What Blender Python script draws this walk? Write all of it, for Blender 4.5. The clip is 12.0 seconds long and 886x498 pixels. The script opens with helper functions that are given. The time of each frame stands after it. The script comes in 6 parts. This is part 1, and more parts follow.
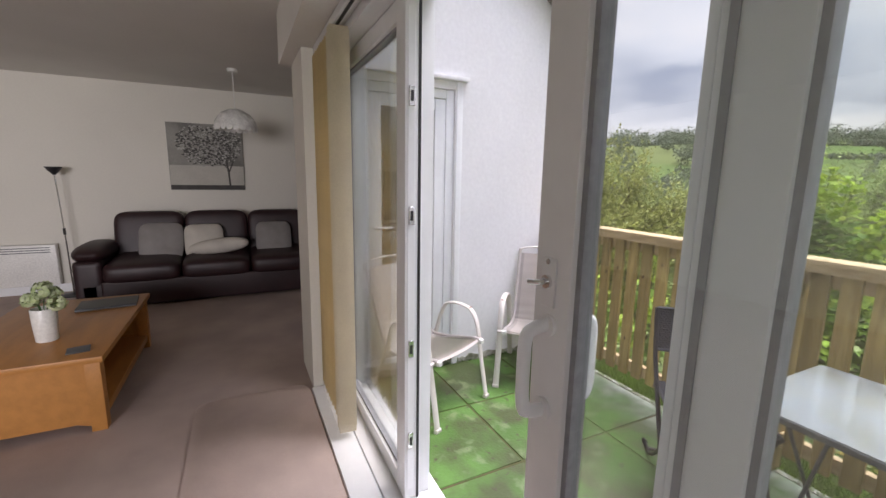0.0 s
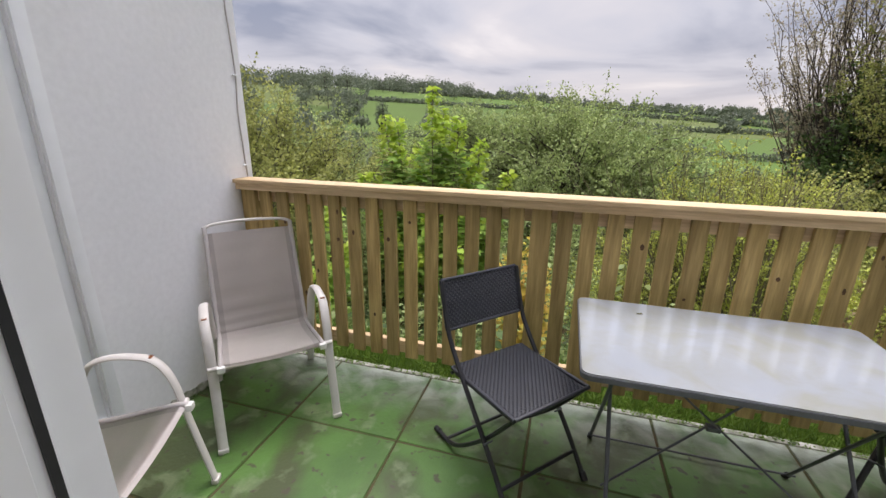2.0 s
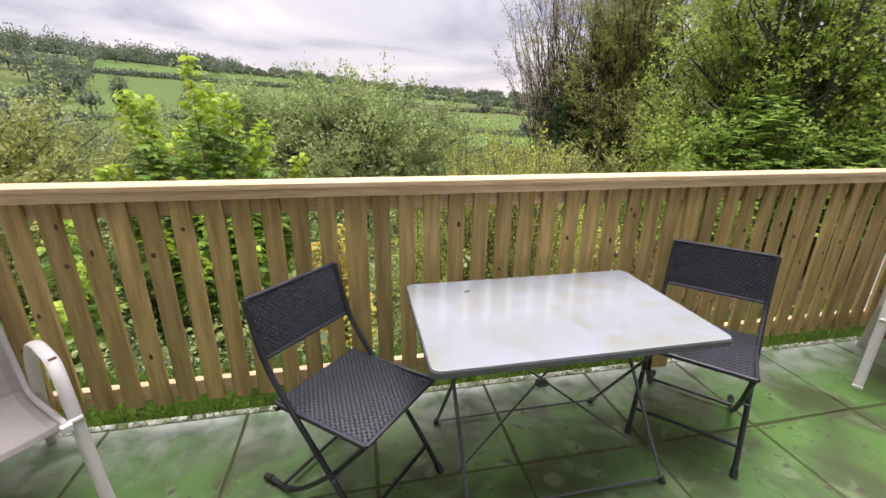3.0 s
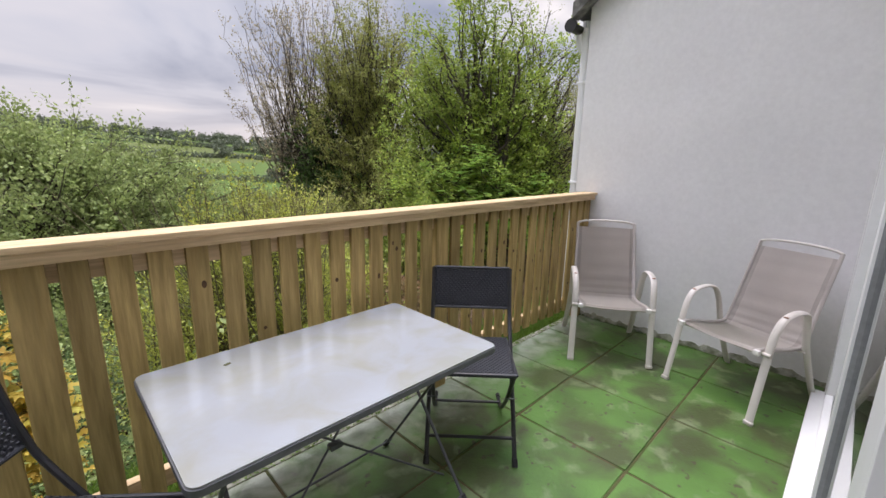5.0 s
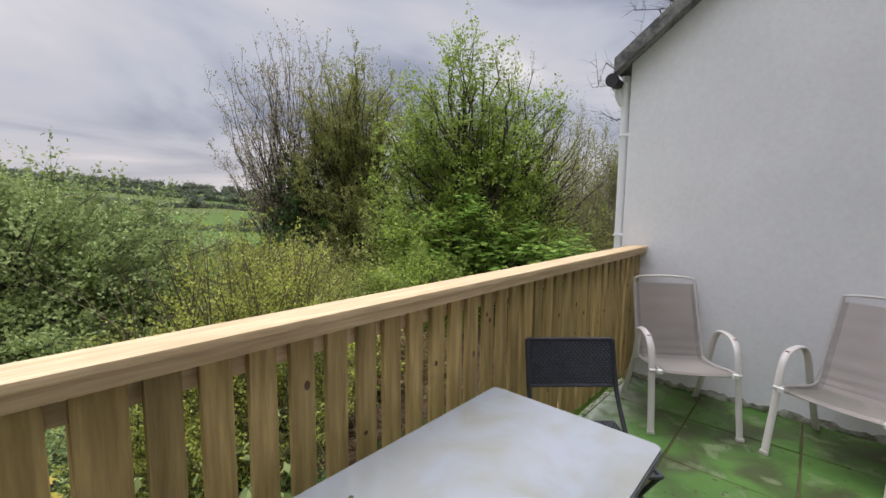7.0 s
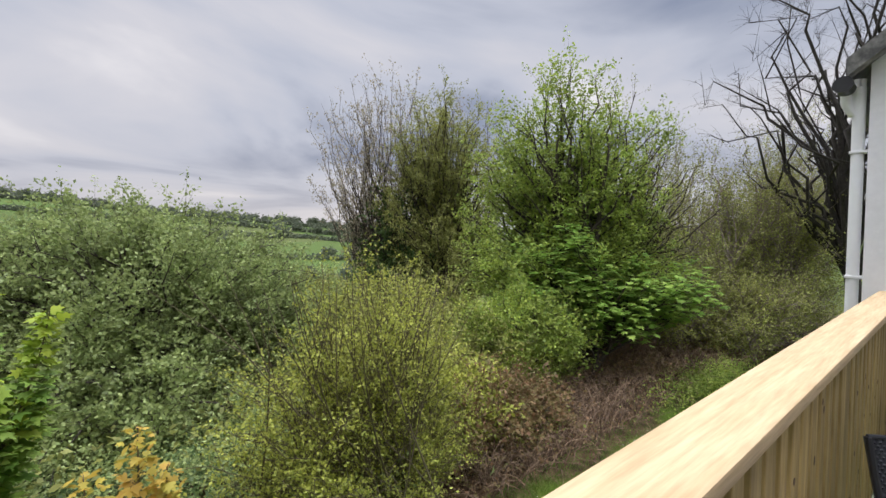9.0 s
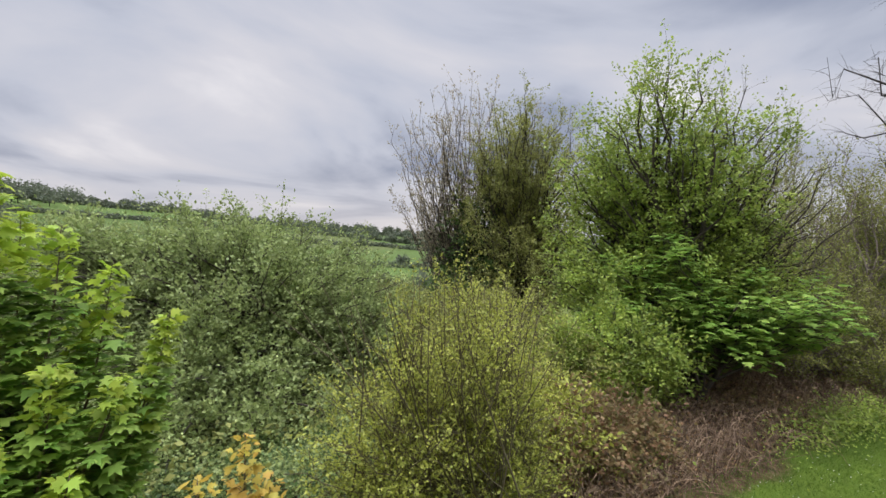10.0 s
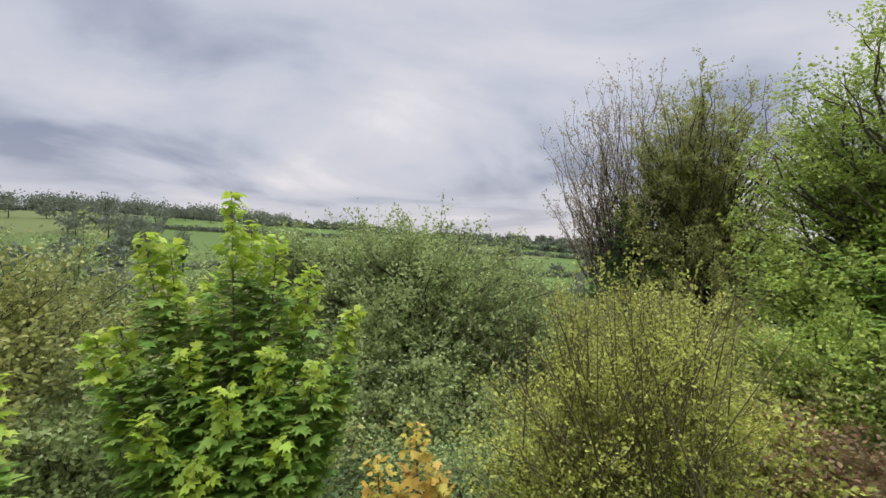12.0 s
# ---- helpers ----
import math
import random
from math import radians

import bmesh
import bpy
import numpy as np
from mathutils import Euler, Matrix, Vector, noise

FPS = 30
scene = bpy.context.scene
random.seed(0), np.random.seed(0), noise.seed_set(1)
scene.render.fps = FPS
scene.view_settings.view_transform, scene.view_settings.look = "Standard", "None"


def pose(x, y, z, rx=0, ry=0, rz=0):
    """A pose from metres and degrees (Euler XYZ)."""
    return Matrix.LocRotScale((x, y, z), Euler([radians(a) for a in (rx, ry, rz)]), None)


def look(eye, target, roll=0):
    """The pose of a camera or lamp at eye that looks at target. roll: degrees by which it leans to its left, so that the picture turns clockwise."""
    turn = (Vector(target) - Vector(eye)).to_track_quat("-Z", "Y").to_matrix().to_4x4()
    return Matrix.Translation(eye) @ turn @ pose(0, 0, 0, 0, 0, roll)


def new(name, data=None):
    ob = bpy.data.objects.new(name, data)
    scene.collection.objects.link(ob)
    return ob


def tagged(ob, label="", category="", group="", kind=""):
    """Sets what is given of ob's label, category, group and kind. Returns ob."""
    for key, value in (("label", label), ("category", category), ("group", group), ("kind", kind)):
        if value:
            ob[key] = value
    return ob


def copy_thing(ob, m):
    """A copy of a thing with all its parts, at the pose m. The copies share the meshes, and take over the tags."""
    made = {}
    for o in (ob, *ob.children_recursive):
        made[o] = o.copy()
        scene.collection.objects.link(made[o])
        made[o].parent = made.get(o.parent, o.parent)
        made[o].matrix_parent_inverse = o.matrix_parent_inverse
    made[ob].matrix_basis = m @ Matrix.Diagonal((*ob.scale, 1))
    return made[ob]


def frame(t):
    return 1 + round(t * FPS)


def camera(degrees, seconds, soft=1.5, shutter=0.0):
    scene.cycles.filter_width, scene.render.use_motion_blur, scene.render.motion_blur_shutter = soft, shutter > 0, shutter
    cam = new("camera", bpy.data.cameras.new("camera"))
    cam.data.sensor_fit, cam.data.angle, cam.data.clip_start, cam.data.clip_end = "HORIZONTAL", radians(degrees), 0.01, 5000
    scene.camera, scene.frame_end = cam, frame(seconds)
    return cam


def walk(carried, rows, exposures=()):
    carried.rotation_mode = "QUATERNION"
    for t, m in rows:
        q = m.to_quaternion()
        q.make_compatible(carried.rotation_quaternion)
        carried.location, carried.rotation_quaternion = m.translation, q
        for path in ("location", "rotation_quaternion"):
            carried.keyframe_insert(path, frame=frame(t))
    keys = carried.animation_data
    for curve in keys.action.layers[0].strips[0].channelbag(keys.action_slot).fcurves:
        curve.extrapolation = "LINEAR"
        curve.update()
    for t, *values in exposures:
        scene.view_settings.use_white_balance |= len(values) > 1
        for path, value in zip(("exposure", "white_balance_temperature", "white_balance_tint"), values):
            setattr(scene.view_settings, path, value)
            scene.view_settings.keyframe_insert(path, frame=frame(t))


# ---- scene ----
cam = camera(94.0, 12.0)
PATH = [
    (0, (1.578, -2.343, 1.471), (-0.191, -1.473, 1.133), 1.0),
    (0.5, (1.268, -2.282, 1.457), (-0.377, -1.200, 1.105), 1.0),
    (1, (1.007, -2.201, 1.466), (-0.364, -0.805, 1.054), 1.3),
    (1.5, (0.751, -2.094, 1.481), (-0.225, -0.423, 0.975), 1.3),
    (2, (0.657, -1.972, 1.455), (0.122, -0.134, 0.876), 0.8),
    (2.5, (0.583, -1.814, 1.459), (0.527, 0.074, 0.800), 1.2),
    (3, (0.578, -1.736, 1.430), (0.971, 0.115, 0.782), 0.9),
    (3.5, (0.566, -1.695, 1.426), (1.366, 0.031, 0.808), 1.0),
    (5.5, (0.630, -1.545, 1.387), (2.059, -0.194, 1.022), 1.2),
    (6, (0.602, -1.361, 1.378), (2.053, -0.018, 1.073), 1.1),
    (6.5, (0.553, -1.197, 1.412), (2.025, 0.132, 1.158), 1.0),
    (7, (0.429, -1.013, 1.445), (1.912, 0.312, 1.237), 0.7),
    (9, (0.184, -0.213, 1.475), (1.427, 1.352, 1.406), 0.5),
    (9.5, (0.144, -0.017, 1.501), (1.249, 1.649, 1.453), 0.7),
    (10, (0.104, 0.168, 1.489), (1.060, 1.924, 1.459), 0.9),
    (10.5, (0.097, 0.297, 1.429), (0.897, 2.130, 1.413), 0.9),
    (11, (0.102, 0.302, 1.409), (0.733, 2.200, 1.403), 0.6),
    (11.5, (0.098, 0.338, 1.368), (0.556, 2.285, 1.371), 0.1),
    (12, (0.068, 0.323, 1.363), (0.335, 2.305, 1.376), -0.4),
]
walk(cam, [(t, look(eye, target, roll)) for t, eye, target, roll in PATH],
     [(0.0, 0.92, 6700, 19), (1.0, 0.80, 6600, 18), (1.5, 0.42, 6700, 16), (2.0, 0.28, 6800, 15), (2.5, 0.45, 6850, 17), (3.5, 0.58, 6900, 18), (5.5, 0.14, 6700, 15), (7.0, 0.0, 6650, 13), (9.0, 0.08, 6600, 12), (12.0, 0.12, 6600, 12)])
# ---- end of camera ----

# ---------------------------------------------------------------- world, sun
SUN_EL, SUN_AZ = radians(68), radians(14)
world = bpy.data.worlds.new("overcast_sky")
scene.world = world
world.use_nodes = True
wn, wl = world.node_tree.nodes, world.node_tree.links
wn.clear()
w_out = wn.new("ShaderNodeOutputWorld")
w_bg = wn.new("ShaderNodeBackground")
w_sky = wn.new("ShaderNodeTexSky")
w_sky.sky_type, w_sky.sun_disc = "NISHITA", False
w_sky.sun_elevation, w_sky.sun_rotation = SUN_EL, SUN_AZ
w_sky.dust_density = 3.0
w_tc = wn.new("ShaderNodeTexCoord")
w_sep = wn.new("ShaderNodeSeparateXYZ")
wl.new(w_tc.outputs["Generated"], w_sep.inputs[0])


def wmath(op, a, b=None):
    n = wn.new("ShaderNodeMath")
    n.operation = op
    for i, v in enumerate((a, b)):
        if v is None:
            continue
        if isinstance(v, (int, float)):
            n.inputs[i].default_value = v
        else:
            wl.new(v, n.inputs[i])
    return n.outputs[0]


# clouds on a flat layer overhead: x/z, y/z
w_h = wmath("ADD", wmath("MAXIMUM", w_sep.outputs[2], 0.0), 0.14)
w_u, w_v = wmath("DIVIDE", w_sep.outputs[0], w_h), wmath("DIVIDE", w_sep.outputs[1], w_h)
w_comb = wn.new("ShaderNodeCombineXYZ")
wl.new(w_u, w_comb.inputs[0]), wl.new(w_v, w_comb.inputs[1])
w_n1 = wn.new("ShaderNodeTexNoise")
w_n1.inputs["Scale"].default_value, w_n1.inputs["Detail"].default_value = 0.62, 8.0
w_n1.inputs["Roughness"].default_value, w_n1.inputs["Distortion"].default_value = 0.48, 0.5
wl.new(w_comb.outputs[0], w_n1.inputs["Vector"])
w_ramp = wn.new("ShaderNodeValToRGB")
cr = w_ramp.color_ramp
cr.elements[0].position, cr.elements[0].color = 0.36, (0.25, 0.30, 0.42, 1)
cr.elements[1].position, cr.elements[1].color = 0.64, (0.92, 0.91, 0.93, 1)
mid = cr.elements.new(0.47)
mid.color = (0.55, 0.59, 0.69, 1)
mid2 = cr.elements.new(0.56)
mid2.color = (0.69, 0.70, 0.76, 1)
wl.new(w_n1.outputs["Fac"], w_ramp.inputs[0])
w_hz = wn.new("ShaderNodeMix")
w_hz.data_type = "RGBA"
w_hz.inputs[7].default_value = (0.66, 0.64, 0.67, 1)
wl.new(w_ramp.outputs[0], w_hz.inputs[6])
wl.new(wmath("POWER", wmath("SUBTRACT", 1.0, wmath("MAXIMUM", w_sep.outputs[2], 0.0)), 9.0), w_hz.inputs[0])
w_mix = wn.new("ShaderNodeMix")
w_mix.data_type = "RGBA"
w_mix.inputs[0].default_value = 0.93
w_sc = wn.new("ShaderNodeVectorMath")
w_sc.operation = "SCALE"
w_sc.inputs["Scale"].default_value = 0.1
wl.new(w_sky.outputs[0], w_sc.inputs[0])
wl.new(w_sc.outputs[0], w_mix.inputs[6])
wl.new(w_hz.outputs[2], w_mix.inputs[7])
# an overcast sky is brightest overhead
w_zen = wn.new("ShaderNodeMapRange")
w_zen.interpolation_type = "SMOOTHSTEP"
w_zen.inputs[1].default_value, w_zen.inputs[2].default_value, w_zen.inputs[3].default_value, w_zen.inputs[4].default_value = 0.62, 0.97, 0.92, 7.0
wl.new(w_sep.outputs[2], w_zen.inputs[0])
w_sc2 = wn.new("ShaderNodeVectorMath")
w_sc2.operation = "SCALE"
wl.new(w_mix.outputs[2], w_sc2.inputs[0]), wl.new(w_zen.outputs[0], w_sc2.inputs["Scale"])
wl.new(w_sc2.outputs[0], w_bg.inputs["Color"])
w_bg.inputs["Strength"].default_value = 1.0
wl.new(w_bg.outputs[0], w_out.inputs[0])

sun = new("sun", bpy.data.lights.new("sun", "SUN"))
sun.data.energy, sun.data.angle, sun.data.color = 1.6, radians(36), (1, 0.96, 0.9)
sun.matrix_world = look((0, 0, 0), (-math.sin(SUN_AZ) * math.cos(SUN_EL), -math.cos(SUN_AZ) * math.cos(SUN_EL), -math.sin(SUN_EL)))


# ---------------------------------------------------------------- materials
def material(name, color, rough=0.6, metal=0.0, scale=8.0, amount=0.25, fine=60.0, fine_amount=0.12,
             bump=0.15, bump_scale=None, other=None, stretch=(1, 1, 1), piece=0.0, island=0.0, spec=0.5, trans=0.0, coords="Object"):
    """A surface with a large and a fine variation of its colour and a fine relief. other: the second colour (stains)."""
    m = bpy.data.materials.new(name)
    m.use_nodes = True
    n, l = m.node_tree.nodes, m.node_tree.links
    b = n["Principled BSDF"]
    tc = n.new("ShaderNodeTexCoord")
    mp = n.new("ShaderNodeMapping")
    mp.inputs["Scale"].default_value = stretch
    l.new(tc.outputs[coords], mp.inputs[0])
    src = mp.outputs[0]
    if piece:
        oi = n.new("ShaderNodeObjectInfo")
        ad = n.new("ShaderNodeVectorMath")
        ad.operation = "MULTIPLY_ADD"
        ad.inputs[1].default_value, ad.inputs[0].default_value = (37, 53, 91), (1, 1, 1)
        sc = n.new("ShaderNodeVectorMath")
        sc.operation = "SCALE"
        sc.inputs[0].default_value = (37, 53, 91)
        l.new(oi.outputs["Random"], sc.inputs["Scale"])
        ad2 = n.new("ShaderNodeVectorMath")
        l.new(mp.outputs[0], ad2.inputs[0]), l.new(sc.outputs[0], ad2.inputs[1])
        n.remove(ad)
        src = ad2.outputs[0]
    big = n.new("ShaderNodeTexNoise")
    big.inputs["Scale"].default_value, big.inputs["Detail"].default_value = scale, 5
    l.new(src, big.inputs["Vector"])
    small = n.new("ShaderNodeTexNoise")
    small.inputs["Scale"].default_value, small.inputs["Detail"].default_value = fine, 4
    l.new(src, small.inputs["Vector"])
    c2 = other or tuple(c * (1 - amount) for c in color)
    rp = n.new("ShaderNodeValToRGB")
    rp.color_ramp.elements[0].position, rp.color_ramp.elements[1].position = 0.36, 0.64
    rp.color_ramp.elements[0].color, rp.color_ramp.elements[1].color = (*c2, 1), (*color, 1)
    l.new(big.outputs["Fac"], rp.inputs[0])
    hs = n.new("ShaderNodeHueSaturation")
    l.new(rp.outputs[0], hs.inputs["Color"])
    mr = n.new("ShaderNodeMapRange")
    mr.inputs[3].default_value, mr.inputs[4].default_value = 1 - fine_amount * 2, 1 + fine_amount * 2
    l.new(small.outputs["Fac"], mr.inputs[0])
    val = mr.outputs[0]
    if piece or island:
        src2 = n.new("ShaderNodeObjectInfo").outputs["Random"] if piece else n.new("ShaderNodeNewGeometry").outputs["Random Per Island"]
        k = piece or island
        m2 = n.new("ShaderNodeMapRange")
        m2.inputs[3].default_value, m2.inputs[4].default_value = 1 - k, 1 + k
        l.new(src2, m2.inputs[0])
        mu = n.new("ShaderNodeMath")
        mu.operation = "MULTIPLY"
        l.new(val, mu.inputs[0]), l.new(m2.outputs[0], mu.inputs[1])
        val = mu.outputs[0]
    l.new(val, hs.inputs["Value"])
    l.new(hs.outputs[0], b.inputs["Base Color"])
    b.inputs["Roughness"].default_value, b.inputs["Metallic"].default_value = rough, metal
    b.inputs["Specular IOR Level"].default_value = spec
    if trans:
        b.inputs["Transmission Weight"].default_value = trans
    if bump:
        bp = n.new("ShaderNodeBump")
        bp.inputs["Strength"].default_value, bp.inputs["Distance"].default_value = bump, min(0.01, 0.07 / (bump_scale or fine))
        hsrc = small.outputs["Fac"]
        if bump_scale:
            bn = n.new("ShaderNodeTexNoise")
            bn.inputs["Scale"].default_value, bn.inputs["Detail"].default_value = bump_scale, 4
            l.new(src, bn.inputs["Vector"])
            hsrc = bn.outputs["Fac"]
        l.new(hsrc, bp.inputs["Height"])
        l.new(bp.outputs[0], b.inputs["Normal"])
    return m


def leaf_material(name, color, other, var=0.3, rough=0.55):
    """Leaves: colour varies leaf by leaf, light shines partly through."""
    m = bpy.data.materials.new(name)
    m.use_nodes = True
    n, l = m.node_tree.nodes, m.node_tree.links
    b, out = n["Principled BSDF"], n["Material Output"]
    g = n.new("ShaderNodeNewGeometry")
    rp = n.new("ShaderNodeValToRGB")
    rp.color_ramp.elements[0].color, rp.color_ramp.elements[1].color = (*other, 1), (*color, 1)
    l.new(g.outputs["Random Per Island"], rp.inputs[0])
    tc = n.new("ShaderNodeTexCoord")
    nz = n.new("ShaderNodeTexNoise")
    nz.inputs["Scale"].default_value = 1.3
    l.new(tc.outputs["Object"], nz.inputs["Vector"])
    mr = n.new("ShaderNodeMapRange")
    mr.inputs[1].default_value, mr.inputs[2].default_value = 0.3, 0.7
    mr.inputs[3].default_value, mr.inputs[4].default_value = 1 - var, 1 + var
    l.new(nz.outputs["Fac"], mr.inputs[0])
    hs = n.new("ShaderNodeHueSaturation")
    l.new(rp.outputs[0], hs.inputs["Color"]), l.new(mr.outputs[0], hs.inputs["Value"])
    l.new(hs.outputs[0], b.inputs["Base Color"])
    b.inputs["Roughness"].default_value, b.inputs["Specular IOR Level"].default_value = rough, 0.3
    tr = n.new("ShaderNodeBsdfTranslucent")
    l.new(hs.outputs[0], tr.inputs["Color"])
    mx = n.new("ShaderNodeMixShader")
    mx.inputs[0].default_value = 0.4
    l.new(b.outputs[0], mx.inputs[1]), l.new(tr.outputs[0], mx.inputs[2])
    l.new(mx.outputs[0], out.inputs["Surface"])
    return m


def glass_material(name, tint=(0.96, 0.985, 0.97), rough=0.0):
    """Double glazing: clear, with the gloss of its four surfaces."""
    m = bpy.data.materials.new(name)
    m.use_nodes = True
    n, l = m.node_tree.nodes, m.node_tree.links
    n.remove(n["Principled BSDF"])
    t, g, x = n.new("ShaderNodeBsdfTransparent"), n.new("ShaderNodeBsdfGlossy"), n.new("ShaderNodeMixShader")
    t.inputs[0].default_value, g.inputs["Roughness"].default_value = (*tint, 1), rough
    lw, pw, mr = n.new("ShaderNodeLayerWeight"), n.new("ShaderNodeMath"), n.new("ShaderNodeMapRange")
    lw.inputs[0].default_value = 0.5
    pw.operation, pw.inputs[1].default_value = "POWER", 2.3
    mr.inputs[3].default_value, mr.inputs[4].default_value = 0.11, 0.9
    l.new(lw.outputs["Facing"], pw.inputs[0]), l.new(pw.outputs[0], mr.inputs[0])
    l.new(mr.outputs[0], x.inputs[0]), l.new(t.outputs[0], x.inputs[1]), l.new(g.outputs[0], x.inputs[2])
    l.new(x.outputs[0], n["Material Output"].inputs["Surface"])
    return m


RENDER_WHITE = material("painted_render", (0.80, 0.795, 0.805), 0.8, scale=1.2, amount=0.07, fine=35, fine_amount=0.04, bump=0.3, bump_scale=11)
UPVC = material("white_upvc", (0.82, 0.83, 0.84), 0.32, scale=3, amount=0.05, fine=20, fine_amount=0.02, bump=0.02)
UPVC_GREY = material("grey_seal_upvc", (0.30, 0.31, 0.33), 0.45, scale=5, amount=0.15, bump=0.03)
RUBBER = material("black_rubber", (0.025, 0.025, 0.027), 0.6, scale=10)
CHROME = material("chrome", (0.75, 0.75, 0.76), 0.18, 1.0, scale=20, amount=0.1, bump=0.02)
INT_WALL = material("magnolia_emulsion", (0.74, 0.71, 0.64), 0.85, scale=1.0, amount=0.05, fine=50, fine_amount=0.02, bump=0.1, bump_scale=90)
CEIL = material("white_ceiling_paint", (0.76, 0.74, 0.70), 0.9, scale=1.2, amount=0.05, fine=50, fine_amount=0.02, bump=0.1)
CARPET = material("taupe_carpet", (0.50, 0.40, 0.36), 0.95, scale=2.2, amount=0.20, fine=260, fine_amount=0.14, bump=0.25, bump_scale=340, spec=0.1)
OAK = material("honey_oak", (0.53, 0.235, 0.062), 0.40, scale=2.2, amount=0.14, fine=26, fine_amount=0.07, bump=0.06, stretch=(1.2, 9, 9))
PINE = material("treated_pine", (0.47, 0.335, 0.135), 0.7, scale=3.4, other=(0.30, 0.205, 0.072), fine=13, fine_amount=0.16, bump=0.5, bump_scale=30, stretch=(10, 10, 0.8), piece=0.20)
PINE_RAIL = material("pale_pine_rail", (0.66, 0.49, 0.29), 0.68, scale=3.0, other=(0.53, 0.375, 0.205), fine=12, fine_amount=0.13, bump=0.2, bump_scale=30, stretch=(0.8, 12, 12), piece=0.06)
KNOT = material("pine_knot", (0.11, 0.055, 0.022), 0.7, scale=30, amount=0.4, bump=0.2)
def see_through(m, share):
    """Woven mesh that lets part of the light from behind come through."""
    n, l = m.node_tree.nodes, m.node_tree.links
    b, out = n["Principled BSDF"], n["Material Output"]
    tr = n.new("ShaderNodeBsdfTranslucent")
    l.new(b.inputs["Base Color"].links[0].from_socket, tr.inputs["Color"])
    mx = n.new("ShaderNodeMixShader")
    mx.inputs[0].default_value = share
    l.new(b.outputs[0], mx.inputs[1]), l.new(tr.outputs[0], mx.inputs[2])
    l.new(mx.outputs[0], out.inputs["Surface"])
    return m


SLING = material("taupe_mesh_fabric", (0.74, 0.69, 0.66), 0.8, scale=3, amount=0.10, fine=420, fine_amount=0.10, bump=0.0, spec=0.3)
SLING_HEM = material("taupe_hem_fabric", (0.60, 0.555, 0.53), 0.85, scale=6, amount=0.12, fine=300, fine_amount=0.10, bump=0.0)
see_through(SLING, 0.5)
see_through(SLING_HEM, 0.3)
CREAM_METAL = material("cream_powder_coat", (0.66, 0.62, 0.58), 0.42, scale=6, amount=0.07, fine=40, fine_amount=0.03, bump=0.05)
RUST = material("rust", (0.33, 0.12, 0.045), 0.9, scale=40, amount=0.5, bump=0.4)
WICKER = material("charcoal_wicker", (0.032, 0.034, 0.042), 0.42, scale=12, amount=0.2, fine=120, fine_amount=0.12, bump=0.1)
BLACK_METAL = material("black_powder_coat", (0.022, 0.022, 0.025), 0.4, scale=10, amount=0.2, bump=0.06)
GREY_METAL = material("grey_powder_coat", (0.10, 0.105, 0.115), 0.45, scale=10, amount=0.2, bump=0.06)
LEATHER = material("dark_brown_leather", (0.028, 0.010, 0.012), 0.48, scale=5, amount=0.35, fine=160, fine_amount=0.12, bump=0.25, bump_scale=120)
CUSHION = material("grey_cushion_cloth", (0.30, 0.28, 0.27), 0.9, scale=7, amount=0.15, fine=220, fine_amount=0.12, bump=0.4, bump_scale=250, spec=0.15)
CUSHION_PALE = material("cream_cushion_cloth", (0.60, 0.56, 0.50), 0.9, scale=7, amount=0.12, fine=220, fine_amount=0.1, bump=0.4, bump_scale=250, spec=0.15)
CERAMIC = material("white_ceramic", (0.80, 0.79, 0.76), 0.35, scale=6, amount=0.06, bump=0.05)
# one fabric, two tones: the yellow of light from behind is in the first
BLIND_BACKLIT = material("backlit_blind_fabric", (0.80, 0.69, 0.45), 0.85, scale=5, amount=0.08, fine=150, fine_amount=0.06, bump=0.2)
BLIND_PALE = material("ivory_blind_fabric", (0.86, 0.81, 0.69), 0.85, scale=5, amount=0.06, fine=150, fine_amount=0.05, bump=0.2)
see_through(BLIND_BACKLIT, 0.6)
see_through(BLIND_PALE, 0.6)
GLASS = glass_material("window_glass")
PLASTIC_BLACK = material("black_gutter_plastic", (0.018, 0.018, 0.02), 0.4, scale=8, bump=0.05)
SLATE = material("weathered_slate", (0.17, 0.17, 0.17), 0.75, scale=6, other=(0.07, 0.07, 0.065), fine=40, bump=0.5, bump_scale=40)
LICHEN = material("lichened_verge", (0.22, 0.215, 0.20), 0.85, scale=14, other=(0.08, 0.08, 0.075), fine=70, fine_amount=0.2, bump=0.6, bump_scale=50)


# ---------------------------------------------------------------- mesh helpers
def box(bm, x0, x1, y0, y1, z0, z1):
    v = [bm.verts.new(p) for p in ((x0, y0, z0), (x1, y0, z0), (x1, y1, z0), (x0, y1, z0), (x0, y0, z1), (x1, y0, z1), (x1, y1, z1), (x0, y1, z1))]
    for f in ((0, 3, 2, 1), (4, 5, 6, 7), (0, 1, 5, 4), (1, 2, 6, 5), (2, 3, 7, 6), (3, 0, 4, 7)):
        bm.faces.new([v[i] for i in f])
    return bm


def bevel(bm, w, seg=2):
    bmesh.ops.bevel(bm, geom=bm.edges[:], offset=w, segments=seg, affect="EDGES", profile=0.6)
    return bm


def slab(x0, x1, y0, y1, z0, z1, w=0.0, seg=2):
    bm = box(bmesh.new(), x0, x1, y0, y1, z0, z1)
    return bevel(bm, w, seg) if w else bm


